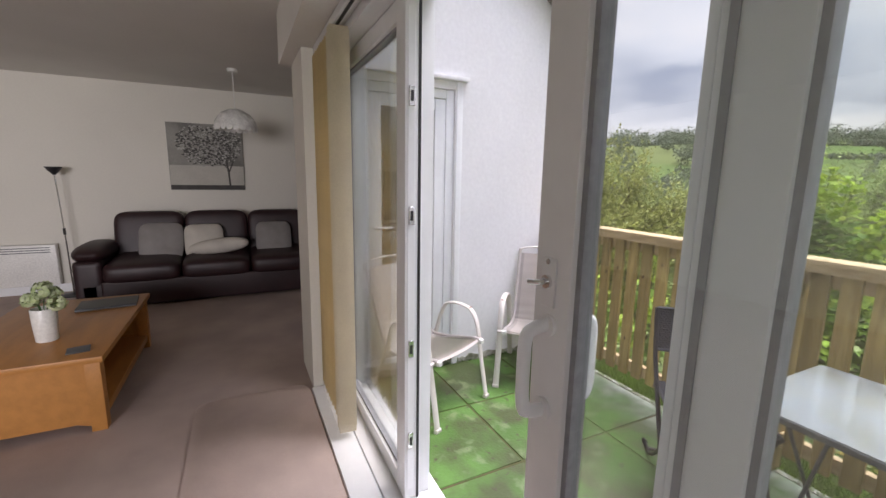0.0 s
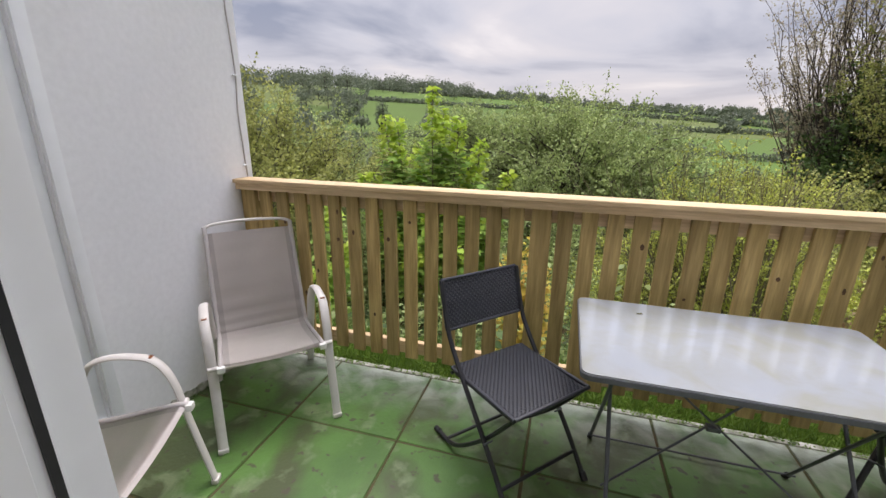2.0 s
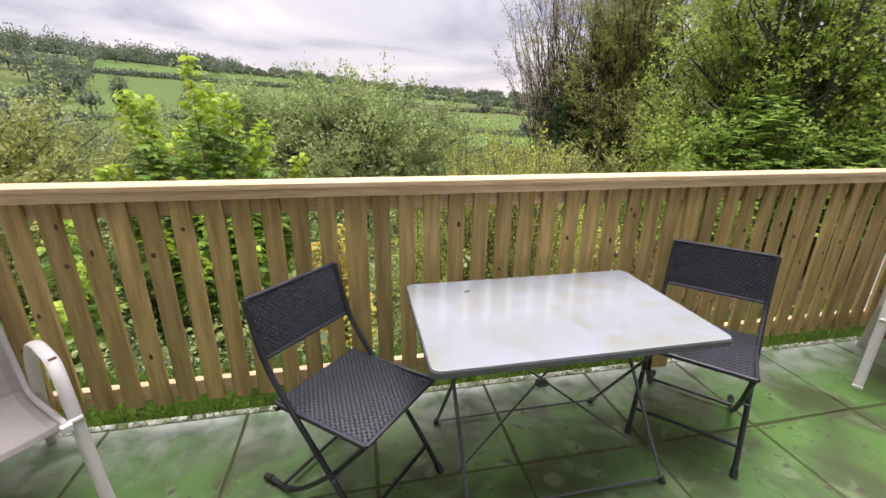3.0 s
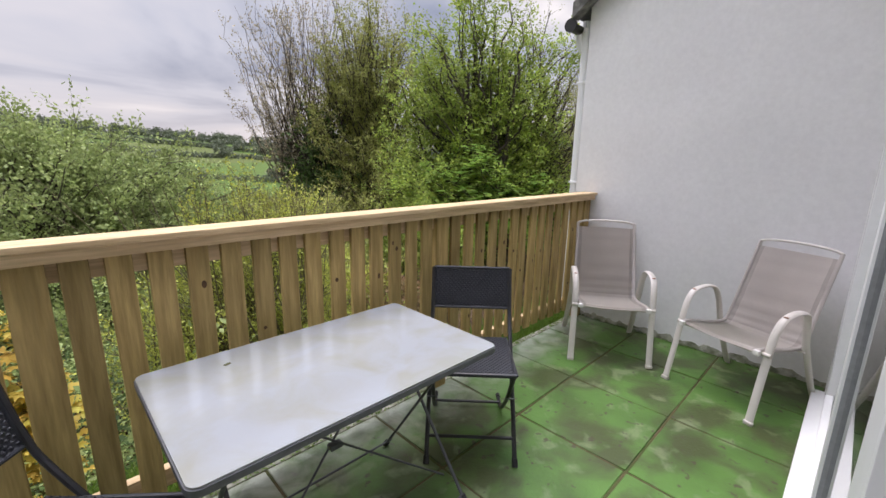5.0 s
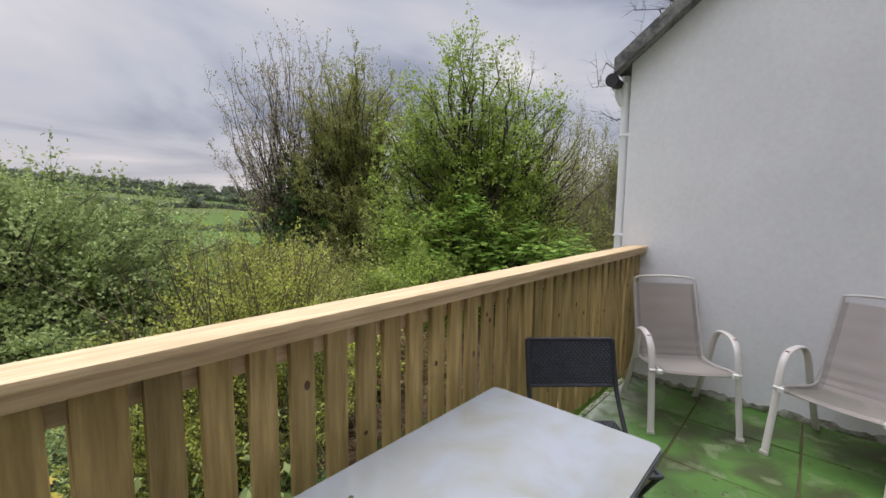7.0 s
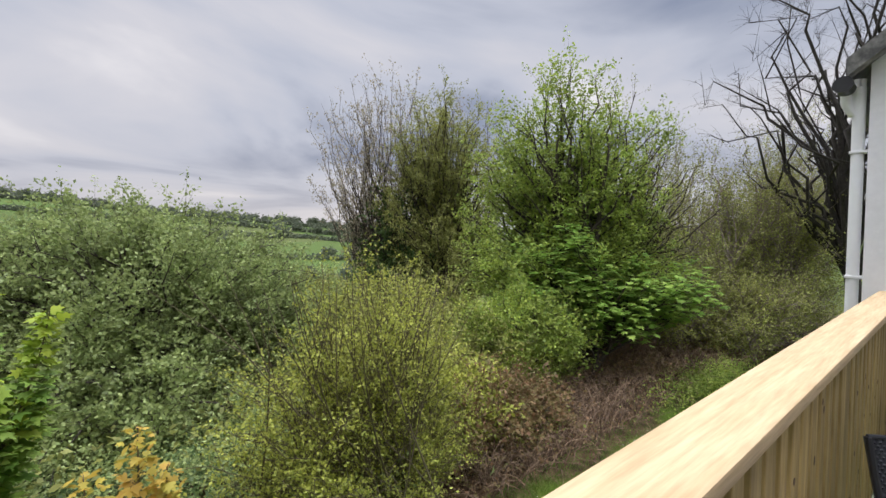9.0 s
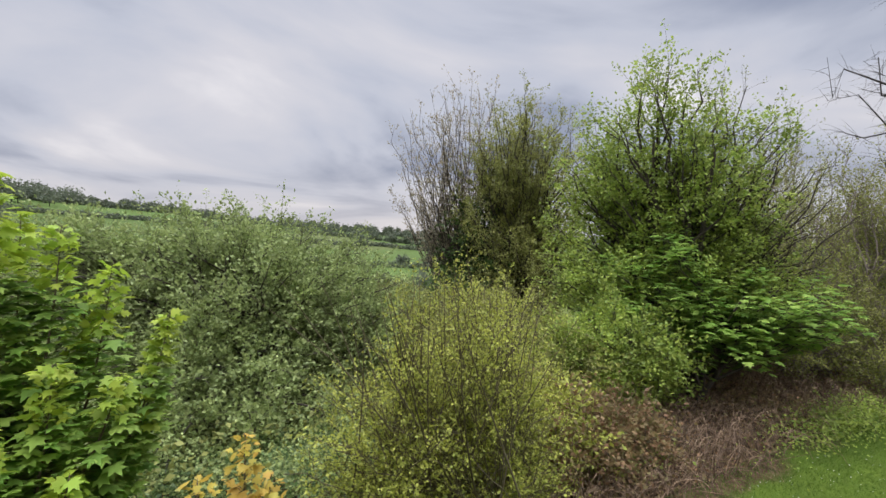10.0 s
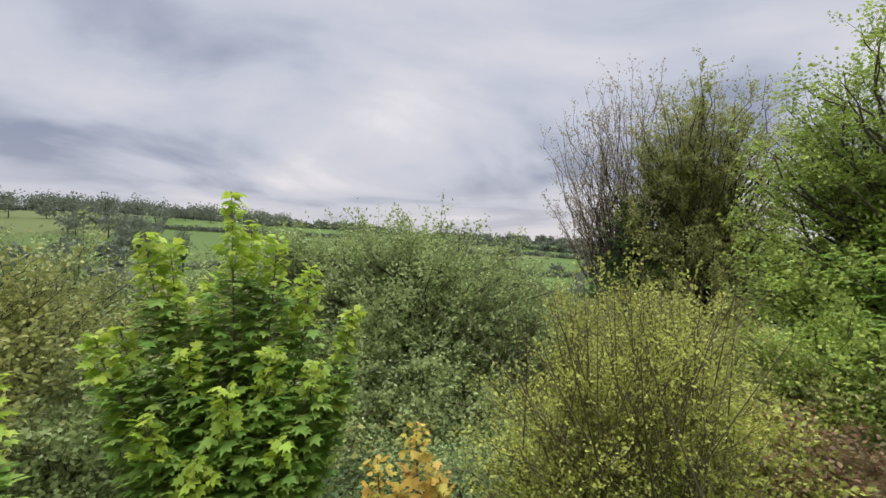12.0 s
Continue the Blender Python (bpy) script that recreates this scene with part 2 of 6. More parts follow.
def smooth_path(pts, n=6):
    """A Catmull-Rom curve through the points."""
    p = [Vector(q) for q in pts]
    p = [p[0] * 2 - p[1]] + p + [p[-1] * 2 - p[-2]]
    res = []
    for i in range(1, len(p) - 2):
        for k in range(n):
            t = k / n
            a, b, c, d = p[i - 1], p[i], p[i + 1], p[i + 2]
            res.append(0.5 * ((2 * b) + (c - a) * t + (2 * a - 5 * b + 4 * c - d) * t * t + (3 * b - a - 3 * c + d) * t ** 3))
    res.append(p[-2])
    return res


def tube(bm, pts, r, sides=10, rx=None, up=Vector((0, 0, 1))):
    """A tube along points; r: radius or list; rx: second radius for an oval section."""
    pts = [Vector(q) for q in pts]
    rings = []
    side = None
    for i, q in enumerate(pts):
        d = (pts[min(i + 1, len(pts) - 1)] - pts[max(i - 1, 0)]).normalized()
        if side is None:
            side = d.cross(up)
            if side.length < 1e-3:
                side = d.cross(Vector((1, 0, 0)))
        side = (side - d * side.dot(d)).normalized()
        o = d.cross(side)
        ra = r[i] if isinstance(r, (list, tuple)) else r
        rb = rx if rx else ra
        rings.append([bm.verts.new(q + side * rb * math.cos(a) + o * ra * math.sin(a)) for a in (2 * math.pi * k / sides for k in range(sides))])
    for a, b in zip(rings, rings[1:]):
        for k in range(sides):
            bm.faces.new((a[k], a[(k + 1) % sides], b[(k + 1) % sides], b[k]))
    bm.faces.new(rings[0][::-1]), bm.faces.new(rings[-1])
    return bm


def lathe(profile, n=24):
    """A turned shape from (radius, z) pairs."""
    bm = bmesh.new()
    rings = [[bm.verts.new((r * math.cos(2 * math.pi * k / n), r * math.sin(2 * math.pi * k / n), z)) for k in range(n)] for r, z in profile]
    for a, b in zip(rings, rings[1:]):
        for k in range(n):
            bm.faces.new((a[k], a[(k + 1) % n], b[(k + 1) % n], b[k]))
    bm.faces.new(rings[0][::-1]), bm.faces.new(rings[-1])
    return bm


def finish(bm, name, mat, smooth=True):
    me = bpy.data.meshes.new(name)
    bmesh.ops.recalc_face_normals(bm, faces=bm.faces[:])
    bm.to_mesh(me)
    bm.free()
    me.materials.append(mat)
    if smooth:
        me.shade_smooth()
        me.set_sharp_from_angle(angle=radians(38))
    return me


def part(name, bm, mat, parent, label="", m=None, smooth=True):
    ob = new(name, finish(bm, name, mat, smooth))
    ob.parent = parent
    if m is not None:
        ob.matrix_basis = m
    return tagged(ob, label)


def thing(name, label, category, group="", m=None):
    ob = new(name)
    ob.empty_display_size = 0.1
    if m is not None:
        ob.matrix_basis = m
    return tagged(ob, label, category, group)


def solid(name, bm, mat, label="", category="", kind="structure", m=None, smooth=True):
    ob = new(name, finish(bm, name, mat, smooth))
    if m is not None:
        ob.matrix_basis = m
    return tagged(ob, label, category, "", kind)


def heading(x, y, dx, dy, z=0.0):
    """A pose on the floor whose local +y looks along (dx, dy)."""
    return pose(x, y, z, 0, 0, math.degrees(math.atan2(-dx, dy)))


# ---------------------------------------------------------------- the house
XL, XR = -1.20, 4.10          # faces of the two end walls
YD = -1.66                    # outer face of the door wall
ZI = 0.10                     # carpet level
ZC = 2.50                     # ceiling level
WX, RX, BY = -4.50, 4.40, -6.6


# left end wall, with the opening of its glazed door 
LD0, LD1, LDT = -1.60, -0.895, 2.10
bm = bmesh.new()
x0, x1, yf = XL - 0.28, XL, 0.17
def slope_z(y):
    return 2.53 + (0.30 - y) * 0.75


def prism(bm, x0, x1, prof):
    a = [bm.verts.new((x0, y, z)) for y, z in prof]
    b = [bm.verts.new((x1, y, z)) for y, z in prof]
    bm.faces.new(a[::-1]), bm.faces.new(b)
    for i in range(len(prof)):
        j = (i + 1) % len(prof)
        bm.faces.new((a[i], a[j], b[j], b[i]))
    return bm


prism(bm, x0, x1, [(YD, -3), (yf, -3), (yf, 0.12), (YD, 0.12)])
prism(bm, x0, x1, [(LD1, 0.12), (yf, 0.12), (yf, LDT), (LD1, LDT)])
prism(bm, x0, x1, [(YD, 0.12), (LD0, 0.12), (LD0, LDT), (YD, LDT)])
prism(bm, x0, x1, [(YD, LDT), (yf, LDT), (yf, slope_z(yf)), (YD, slope_z(YD))])
solid("wall_west", bm, RENDER_WHITE, "white painted rendered end wall of the balcony", "wall")
bm = prism(bmesh.new(), XR, XR + 0.28, [(YD - 0.3, -3), (0.20, -3), (0.20, 2.53 + 0.14 * 0.75), (YD - 0.3, 2.53 + (0.34 - YD + 0.3) * 0.75)])
solid("wall_east", bm, RENDER_WHITE, "white painted rendered gable wall with uneven plaster", "wall")
bm = box(bmesh.new(), WX - 0.3, XL - 0.28, 0.02, 0.17, -3, 2.55)
solid("wall_wing_west", bm, RENDER_WHITE, "white rendered wall of the house wing", "wall")
bm = box(bmesh.new(), XR + 0.28, XR + 4, 0.0, 0.20, -3, 2.55)
solid("wall_wing_east", bm, RENDER_WHITE, "white rendered wall of the house wing", "wall")

# wall above and beside the sliding doors
FX0, FX1, FZT = -1.02, 3.78, 2.16
bm = bmesh.new()
box(bm, XL, XR, YD - 0.24, YD, FZT, 4.0)
box(bm, FX1, XR, YD - 0.24, YD, -0.3, FZT)
box(bm, XL, FX0, YD - 0.24, YD, -0.3, FZT)
box(bm, FX0, FX1, YD - 0.24, YD, -0.3, ZI - 0.02)
solid("wall_south", bm, RENDER_WHITE, "white rendered house wall round the sliding doors", "wall")

# living room shell
bm = bmesh.new()
box(bm, WX - 0.2, WX, BY, 0.0, ZI - 0.3, 3.2)
solid("wall_living_west", bm, INT_WALL, "cream painted living room wall", "wall")
bm = bmesh.new()
box(bm, WX - 0.2, RX + 0.2, BY - 0.2, BY, ZI - 0.3, 3.2)
solid("wall_living_back", bm, INT_WALL, "cream painted living room wall", "wall")
# daylight that the window at the room's far end lets in
day = new("window_daylight", bpy.data.lights.new("window_daylight", "AREA"))
day.data.shape, day.data.size, day.data.size_y, day.data.energy, day.data.color = "RECTANGLE", 2.7, 1.3, 22, (0.95, 0.97, 1.0)
day.data.spread = radians(70)
day.matrix_world = look((RX + 0.1, -5.0, 1.62), (0, -5.0, 1.35))
bm = bmesh.new()
for ya, yb, za, zb in ((BY, -6.4, ZI - 0.3, 3.2), (-3.6, YD - 0.24, ZI - 0.3, 3.2), (-6.4, -3.6, ZI - 0.3, 0.95), (-6.4, -3.6, 2.3, 3.2)):
    box(bm, RX, RX + 0.2, ya, yb, za, zb)
solid("wall_living_east", bm, INT_WALL, "cream painted living room wall with a wide window", "wall")
solid("wall_dining_front", box(bmesh.new(), WX, XL - 0.30, -0.06, 0.016, ZI - 0.3, 3.2), INT_WALL, "cream painted dining room wall", "wall")
bm = bmesh.new()
box(bm, XL - 0.284, FX0 - 0.002, YD - 0.322, YD - 0.244, ZI, ZC)
solid("wall_pier", bm, INT_WALL, "grey shaded plaster pier beside the doors", "wall")
bm = box(bmesh.new(), XL - 0.30, RX, YD - 0.40, YD - 0.244, 2.19, ZC)
solid("beam", bm, CEIL, "plastered beam above the sliding doors", "beam")
bm = bmesh.new()
box(bm, WX, RX, BY, YD - 0.2, ZC, ZC + 0.1)
box(bm, WX, XL - 0.28, YD - 0.2, 0.0, ZC, ZC + 0.1)
solid("ceiling", bm, CEIL, "off-white painted ceiling", "ceiling")
bm = bmesh.new()
box(bm, WX, RX, BY, YD - 0.25, ZI - 0.12, ZI)
box(bm, WX, XL - 0.28, YD - 0.25, -0.06, ZI - 0.12, ZI)
solid("floor", bm, CARPET, "brown-grey fitted carpet", "carpet")
bm = bmesh.new()
box(bm, WX, WX + 0.016, BY, -0.06, ZI, ZI + 0.10)
bevel(bm, 0.004)
solid("baseboard", bm, UPVC, "white painted skirting board", "skirting board")


# roofs of the house
def roof_slab(x0, x1, y0, z0, y1, z1, th=0.10):
    bm = bmesh.new()
    prism(bm, x0, x1, [(y0, z0), (y0, z0 + th), (y1, z1 + th), (y1, z1)])
    return bm


solid("roof_west", roof_slab(WX - 0.4, XL + 0.10, 0.27, slope_z(0.27) + 0.01, -4.2, slope_z(-4.2)), SLATE, "weathered slate roof", "roof")
solid("roof_east", roof_slab(XR - 0.10, XR + 4, 0.31, 2.53 + (0.34 - 0.31) * 0.75 + 0.01, -4.2, 2.53 + 4.54 * 0.75), SLATE, "weathered slate roof", "roof")
solid("roof_back", roof_slab(WX - 0.4, XR + 4, -8.6, 2.6, -4.2, 5.9), SLATE, "weathered slate roof", "roof")
solid("roof_middle", roof_slab(XL + 0.10, XR - 0.10, -1.40, 3.99, -4.2, 5.9), SLATE, "weathered slate roof", "roof")
for nm, xa, xb, yy in (("verge_west", XL + 0.02, XL + 0.13, 0.30), ("verge_east", XR - 0.13, XR - 0.02, 0.34)):
    bm = bmesh.new()
    ya = yy - 0.04
    z_of = lambda y: 2.53 + (yy - y) * 0.75
    prism(bm, xa, xb, [(ya, z_of(ya) + 0.012 - 0.03), (ya, z_of(ya) + 0.10), (-1.9, z_of(-1.9) + 0.10), (-1.9, z_of(-1.9) + 0.012 - 0.03)])
    solid(nm, bm, LICHEN, "lichen-spotted stone verge of the roof", "roof verge")


def gutter(name, x0, x1, y, z):
    """A half-round gutter with its end stop."""
    g = thing(name, "black plastic half-round gutter under the eaves", "gutter")
    bm = bmesh.new()
    n = 9
    for xa, xb in ((x0, x1),):
        ra, rb = [], []
        for k in range(n):
            a = math.pi + math.pi * k / (n - 1)
            for lst, r in ((ra, 0.051), (rb, 0.046)):
                lst.append([bm.verts.new((x, y + r * math.cos(a), z + r * math.sin(a))) for x in (xa, xb)])
        for k in range(n - 1):
            bm.faces.new((ra[k][0], ra[k][1], ra[k + 1][1], ra[k + 1][0]))
            bm.faces.new((rb[k][0], rb[k + 1][0], rb[k + 1][1], rb[k][1]))
        for e in (0, n - 1):
            bm.faces.new((ra[e][0], ra[e][1], rb[e][1], rb[e][0]))
        for i in (0, 1):
            for k in range(n - 1):
                bm.faces.new((ra[k][i], ra[k + 1][i], rb[k + 1][i], rb[k][i]))
    part("trough", bm, PLASTIC_BLACK, g)
    stop = bmesh.new()
    xe = x0 if name.endswith("east") else x1
    tube(stop, [(xe - 0.012, y, z - 0.003), (xe + 0.012, y, z - 0.003)], 0.054, 16)
    part("end_stop", stop, PLASTIC_BLACK, g)
    return g


gutter("gutter_east", XR - 0.10, XR + 3.5, 0.32, 2.50)
gutter("gutter_west", WX - 0.3, XL + 0.06, 0.28, 2.50)
dp = thing("downpipe", "white plastic downpipe fixed to the house corner", "downpipe")
bm = tube(bmesh.new(), smooth_path([(XR + 0.06, 0.32, 2.46), (XR + 0.06, 0.315, 2.40), (XR + 0.06, 0.268, 2.30), (XR + 0.06, 0.256, 2.2), (XR + 0.06, 0.256, -2.2)], 5), 0.034, 12)
part("pipe", bm, UPVC, dp)
for z in (2.05, 1.2, 0.2, -1.2):
    part("bracket", slab(XR + 0.022, XR + 0.098, 0.203, 0.294, z, z + 0.02, 0.004), UPVC, dp)

# ---------------------------------------------------------------- balcony floor
PAVE = bpy.data.materials.new("worn_green_paint")
PAVE.use_nodes = True
pn, pl = PAVE.node_tree.nodes, PAVE.node_tree.links
pb = pn["Principled BSDF"]
p_geo = pn.new("ShaderNodeNewGeometry")
p_rand = pn.new("ShaderNodeObjectInfo")


def pnoise(scale, detail=5, dist=0.0):
    n = pn.new("ShaderNodeTexNoise")
    n.inputs["Scale"].default_value, n.inputs["Detail"].default_value, n.inputs["Distortion"].default_value = scale, detail, dist
    pl.new(p_geo.outputs["Position"], n.inputs["Vector"])
    return n.outputs["Fac"]


def pramp(src, lo, hi, c0, c1):
    n = pn.new("ShaderNodeValToRGB")
    n.color_ramp.elements[0].position, n.color_ramp.elements[1].position = lo, hi
    n.color_ramp.elements[0].color, n.color_ramp.elements[1].color = (*c0, 1), (*c1, 1)
    pl.new(src, n.inputs[0])
    return n.outputs[0]


def pmix(fac, a, b):
    n = pn.new("ShaderNodeMix")
    n.data_type = "RGBA"
    if isinstance(fac, float):
        n.inputs[0].default_value = fac
    else:
        pl.new(fac, n.inputs[0])
    for i, v in ((6, a), (7, b)):
        if isinstance(v, tuple):
            n.inputs[i].default_value = (*v, 1)
        else:
            pl.new(v, n.inputs[i])
    return n.outputs[2]


B0, B1 = (0, 0, 0), (1, 1, 1)
green = pramp(pnoise(2.2), 0.35, 0.7, (0.055, 0.125, 0.022), (0.100, 0.225, 0.042))
grime = pmix(pramp(pnoise(3.0, 10, 0.35), 0.45, 0.60, B0, (0.85, 0.85, 0.85)), green, (0.052, 0.060, 0.022))
bare = pmix(pramp(pnoise(6.5, 10, 0.3), 0.56, 0.66, B0, (0.6, 0.6, 0.6)), grime, (0.20, 0.25, 0.13))
sepn = pn.new("ShaderNodeSeparateXYZ")
pl.new(p_geo.outputs["Position"], sepn.inputs[0])
edge = pn.new("ShaderNodeMapRange")
edge.inputs[1].default_value, edge.inputs[2].default_value = -0.30, 0.10
pl.new(sepn.outputs[1], edge.inputs[0])
em = pn.new("ShaderNodeMath")
em.operation = "MULTIPLY"
pl.new(edge.outputs[0], em.inputs[0])
pl.new(pramp(pnoise(7, 6, 0.6), 0.36, 0.62, (0.15, 0.15, 0.15), B1), em.inputs[1])
flake = pmix(pramp(pnoise(17, 10, 0.2), 0.62, 0.67, B0, (0.85, 0.85, 0.85)), bare, (0.060, 0.050, 0.030))
pale = pmix(em.outputs[0], flake, (0.40, 0.43, 0.36))
pl.new(pale, pb.inputs["Base Color"])
wet = pn.new("ShaderNodeMapRange")
wet.inputs[3].default_value, wet.inputs[4].default_value = 0.28, 0.72
pl.new(pnoise(3.3), wet.inputs[0])
pl.new(wet.outputs[0], pb.inputs["Roughness"])
pbump = pn.new("ShaderNodeBump")
pbump.inputs["Strength"].default_value, pbump.inputs["Distance"].default_value = 0.35, 0.006
pl.new(pnoise(60, 6), pbump.inputs["Height"])
pl.new(pbump.outputs[0], pb.inputs["Normal"])
JOINT = material("mossy_joint", (0.095, 0.070, 0.036), 0.95, scale=9, other=(0.055, 0.075, 0.018), fine=80, fine_amount=0.2, bump=0.6)
KERB = material("flaked_white_edge", (0.46, 0.45, 0.40), 0.85, scale=16, other=(0.17, 0.18, 0.12), fine=70, fine_amount=0.18, bump=0.7, bump_scale=60)

pavement = solid("balcony_floor", box(bmesh.new(), XL, XR, YD, 0.088, -0.25, -0.0065), JOINT, "green painted concrete paving slabs with mossy joints", "paving")
part("edge_strip", slab(XL, XR, 0.075, 0.112, -0.12, -0.002, 0.004), KERB, pavement, "flaked white concrete edge")
bm = bmesh.new()
rng = random.Random(4)
hs_ = [0.025 + 0.035 * rng.random() for k in range(61)]
for xw, s in ((XR, -1), (XL, 1)):
    for k in range(60):
        ya, yb = YD + (0.09 - YD) * k / 60, YD + (0.09 - YD) * (k + 1) / 60
        prism(bm, xw + s * 0.001, xw + s * (0.003 + 0.006 * rng.random()), [(ya, -0.01), (yb, -0.01), (yb, hs_[k + 1]), (ya, hs_[k])])
part("flaking_base", bm, KERB, pavement, "flaked plaster strip at the wall's foot")

# outer and inner door sills
bm = slab(FX0 - 0.05, FX1 + 0.06, YD - 0.10, YD + 0.06, -0.012, ZI - 0.022, 0.008)
solid("door_sill_outer", bm, UPVC, "white stone sill outside the sliding doors", "sill")
bm = slab(FX0, FX1, YD - 0.335, YD - 0.207, ZI - 0.06, ZI + 0.020, 0.006)
solid("door_sill_inner", bm, UPVC, "white painted threshold board inside the sliding doors", "sill")

# ---------------------------------------------------------------- fence
fence = thing("fence", "new pale timber balustrade with upright slats", "fence")
YF = 0.045
bm = slab(XL + 0.01, XR - 0.01, -0.012, 0.118, 1.113, 1.135, 0.004)
PR = part("handrail", bm, PINE_RAIL, fence, "pale planed pine handrail")
part("fascia", slab(XL + 0.012, XR - 0.012, 0.004, 0.040, 1.074, 1.1125, 0.003), PINE_RAIL, fence)
part("back_rail", slab(XL + 0.012, XR - 0.012, 0.070, 0.105, 1.0, 1.1125, 0.003), PINE_RAIL, fence)
part("bottom_rail", slab(XL + 0.012, XR - 0.012, 0.070, 0.108, 0.14, 0.215, 0.003), PINE_RAIL, fence)
POSTX = (XL + 0.06, 0.565, 2.275, XR - 0.06)
post_me = finish(slab(-0.048, 0.048, 0.0, 0.09, 0.0, 1.105, 0.004), "post", PINE)
for px in POSTX:
    o = new("post", post_me)
    o.parent = fence
    o.matrix_basis = pose(px, YF - 0.003, -0.002)
slat_me = finish(slab(-0.037, 0.037, 0, 0.022, 0.12, 1.095, 0.0025, 1), "slat", PINE)
rng = random.Random(2)
knot_me = finish(tube(bmesh.new(), [(0, 0.001, 0), (0, -0.0012, 0)], 0.011, 9, 0.008), "knot", KNOT)
for a, b in zip(POSTX, POSTX[1:]):
    n = round((b - a) / 0.114) - 1
    for k in range(n):
        x = a + (b - a) * (k + 1) / (n + 1)
        o = new("slat", slat_me)
        o.parent = fence
        o.matrix_basis = pose(x + rng.uniform(-0.003, 0.003), YF, rng.uniform(-0.006, 0.006), 0, rng.uniform(-0.35, 0.35), rng.uniform(-1.5, 1.5))
        for j in range(rng.choice((0, 0, 1, 1, 2))):
            kn = new("knot", knot_me)
            kn.parent = o
            kn.matrix_basis = Matrix.Translation((rng.uniform(-0.022, 0.022), 0, rng.uniform(0.2, 1.0))) @ Matrix.Diagonal((rng.uniform(0.7, 1.3), 1, rng.uniform(0.7, 1.5), 1))


# ---------------------------------------------------------------- sliding doors
def glazed_panel(parent, x0, x1, y, z0, z1, stile=0.085, rail=0.075, th=0.056, bead=True):
    """One framed pane, its middle plane at y."""
    for xa in (x0, x1 - stile):
        part("stile", slab(xa, xa + stile, y - th / 2, y + th / 2, z0, z1, 0.006), UPVC, parent)
    for za in (z0, z1 - rail):
        part("rail", slab(x0 + stile, x1 - stile, y - th / 2 + 0.002, y + th / 2 - 0.002, za, za + rail, 0.006), UPVC, parent)
    g = 0.012
    bm = bmesh.new()
    for xa, xb, za, zb in ((x0 + stile, x0 + stile + g, z0 + rail, z1 - rail), (x1 - stile - g, x1 - stile, z0 + rail, z1 - rail),
                           (x0 + stile + g, x1 - stile - g, z0 + rail, z0 + rail + g), (x0 + stile + g, x1 - stile - g, z1 - rail - g, z1 - rail)):
        box(bm, xa, xb, y - 0.016, y + 0.016, za, zb)
    part("gasket", bm, UPVC_GREY, parent, "grey glazing gasket", smooth=False)
    p = part("pane", slab(x0 + stile + 0.004, x1 - stile - 0.004, y - 0.003, y + 0.003, z0 + rail + 0.004, z1 - rail - 0.004), GLASS, parent, "clear glass pane", smooth=False)
    p.visible_shadow = False
    return p


Z0, Z1 = ZI + 0.02, 2.11
door_frame = thing("door_1", "white plastic frame of the sliding patio doors", "door frame")
part("jamb", slab(FX0, FX0 + 0.07, YD - 0.205, YD - 0.005, ZI - 0.02, FZT, 0.005), UPVC, door_frame)
part("jamb", slab(FX1 - 0.07, FX1, YD - 0.205, YD - 0.005, ZI - 0.02, FZT, 0.005), UPVC, door_frame)
part("head", slab(FX0 + 0.07, FX1 - 0.07, YD - 0.205, YD - 0.005, Z1 + 0.002, FZT, 0.005), UPVC, door_frame)
part("track", slab(FX0 + 0.07, FX1 - 0.07, YD - 0.200, YD - 0.004, ZI - 0.018, Z0 - 0.002, 0.003), UPVC, door_frame)
for yy in (YD - 0.162, YD - 0.04):
    part("track_rail", slab(0.16, FX1 - 0.07, yy - 0.004, yy + 0.004, Z0 - 0.003, Z0 + 0.008, 0.001), CHROME, door_frame, "bright metal running rail")

fixed = thing("door_2", "fixed white-framed glass panel of the patio doors", "glass door")
glazed_panel(fixed, FX0 + 0.07, 0.125, YD - 0.095, Z0, Z1, stile=0.095, th=0.07)
part("outer_cover", slab(0.047, 0.110, YD - 0.059, YD - 0.008, Z0, Z1, 0.004), UPVC, fixed)
part("seal", slab(0.1255, 0.129, YD - 0.078, YD - 0.068, Z0, Z1), RUBBER, fixed, "black rubber seal")
part("lock_strip", slab(0.1255, 0.1285, YD - 0.120, YD - 0.092, Z0 + 0.05, Z1 - 0.05, 0.001, 1), UPVC, fixed)
for z in (0.40, 0.80, 1.33, 1.76):
    kp = part("lock_keep", slab(0.1288, 0.138, YD - 0.118, YD - 0.096, z - 0.035, z + 0.035, 0.002, 1), CHROME, fixed, "metal lock keep")
    part("slot", slab(0.1382, 0.140, YD - 0.112, YD - 0.102, z - 0.018, z + 0.018), RUBBER, kp, smooth=False)

slide = thing("door_3", "white sliding glass door standing partly open", "glass door")
glazed_panel(slide, 0.973, 2.22, YD - 0.162, Z0 + 0.010, Z1, stile=0.092)


def pull(y, s, parent):
    """A bow handle on the door's face; s: the side it stands out to."""
    x = 1.018
    bm = tube(bmesh.new(), smooth_path([(x, y, 1.045), (x, y + s * 0.036, 1.050), (x, y + s * 0.050, 1.068), (x, y + s * 0.052, 1.13), (x, y + s * 0.050, 1.192), (x, y + s * 0.036, 1.208), (x, y, 1.213)], 5), 0.009, 12, 0.014, Vector((1, 0, 0)))
    h = part("pull_handle", bm, UPVC, parent, "white bow pull handle")
    for z in (1.047, 1.211):
        part("foot", tube(bmesh.new(), [(x, y - s * 0.001, z), (x, y + s * 0.007, z)], 0.021, 16), UPVC, h)


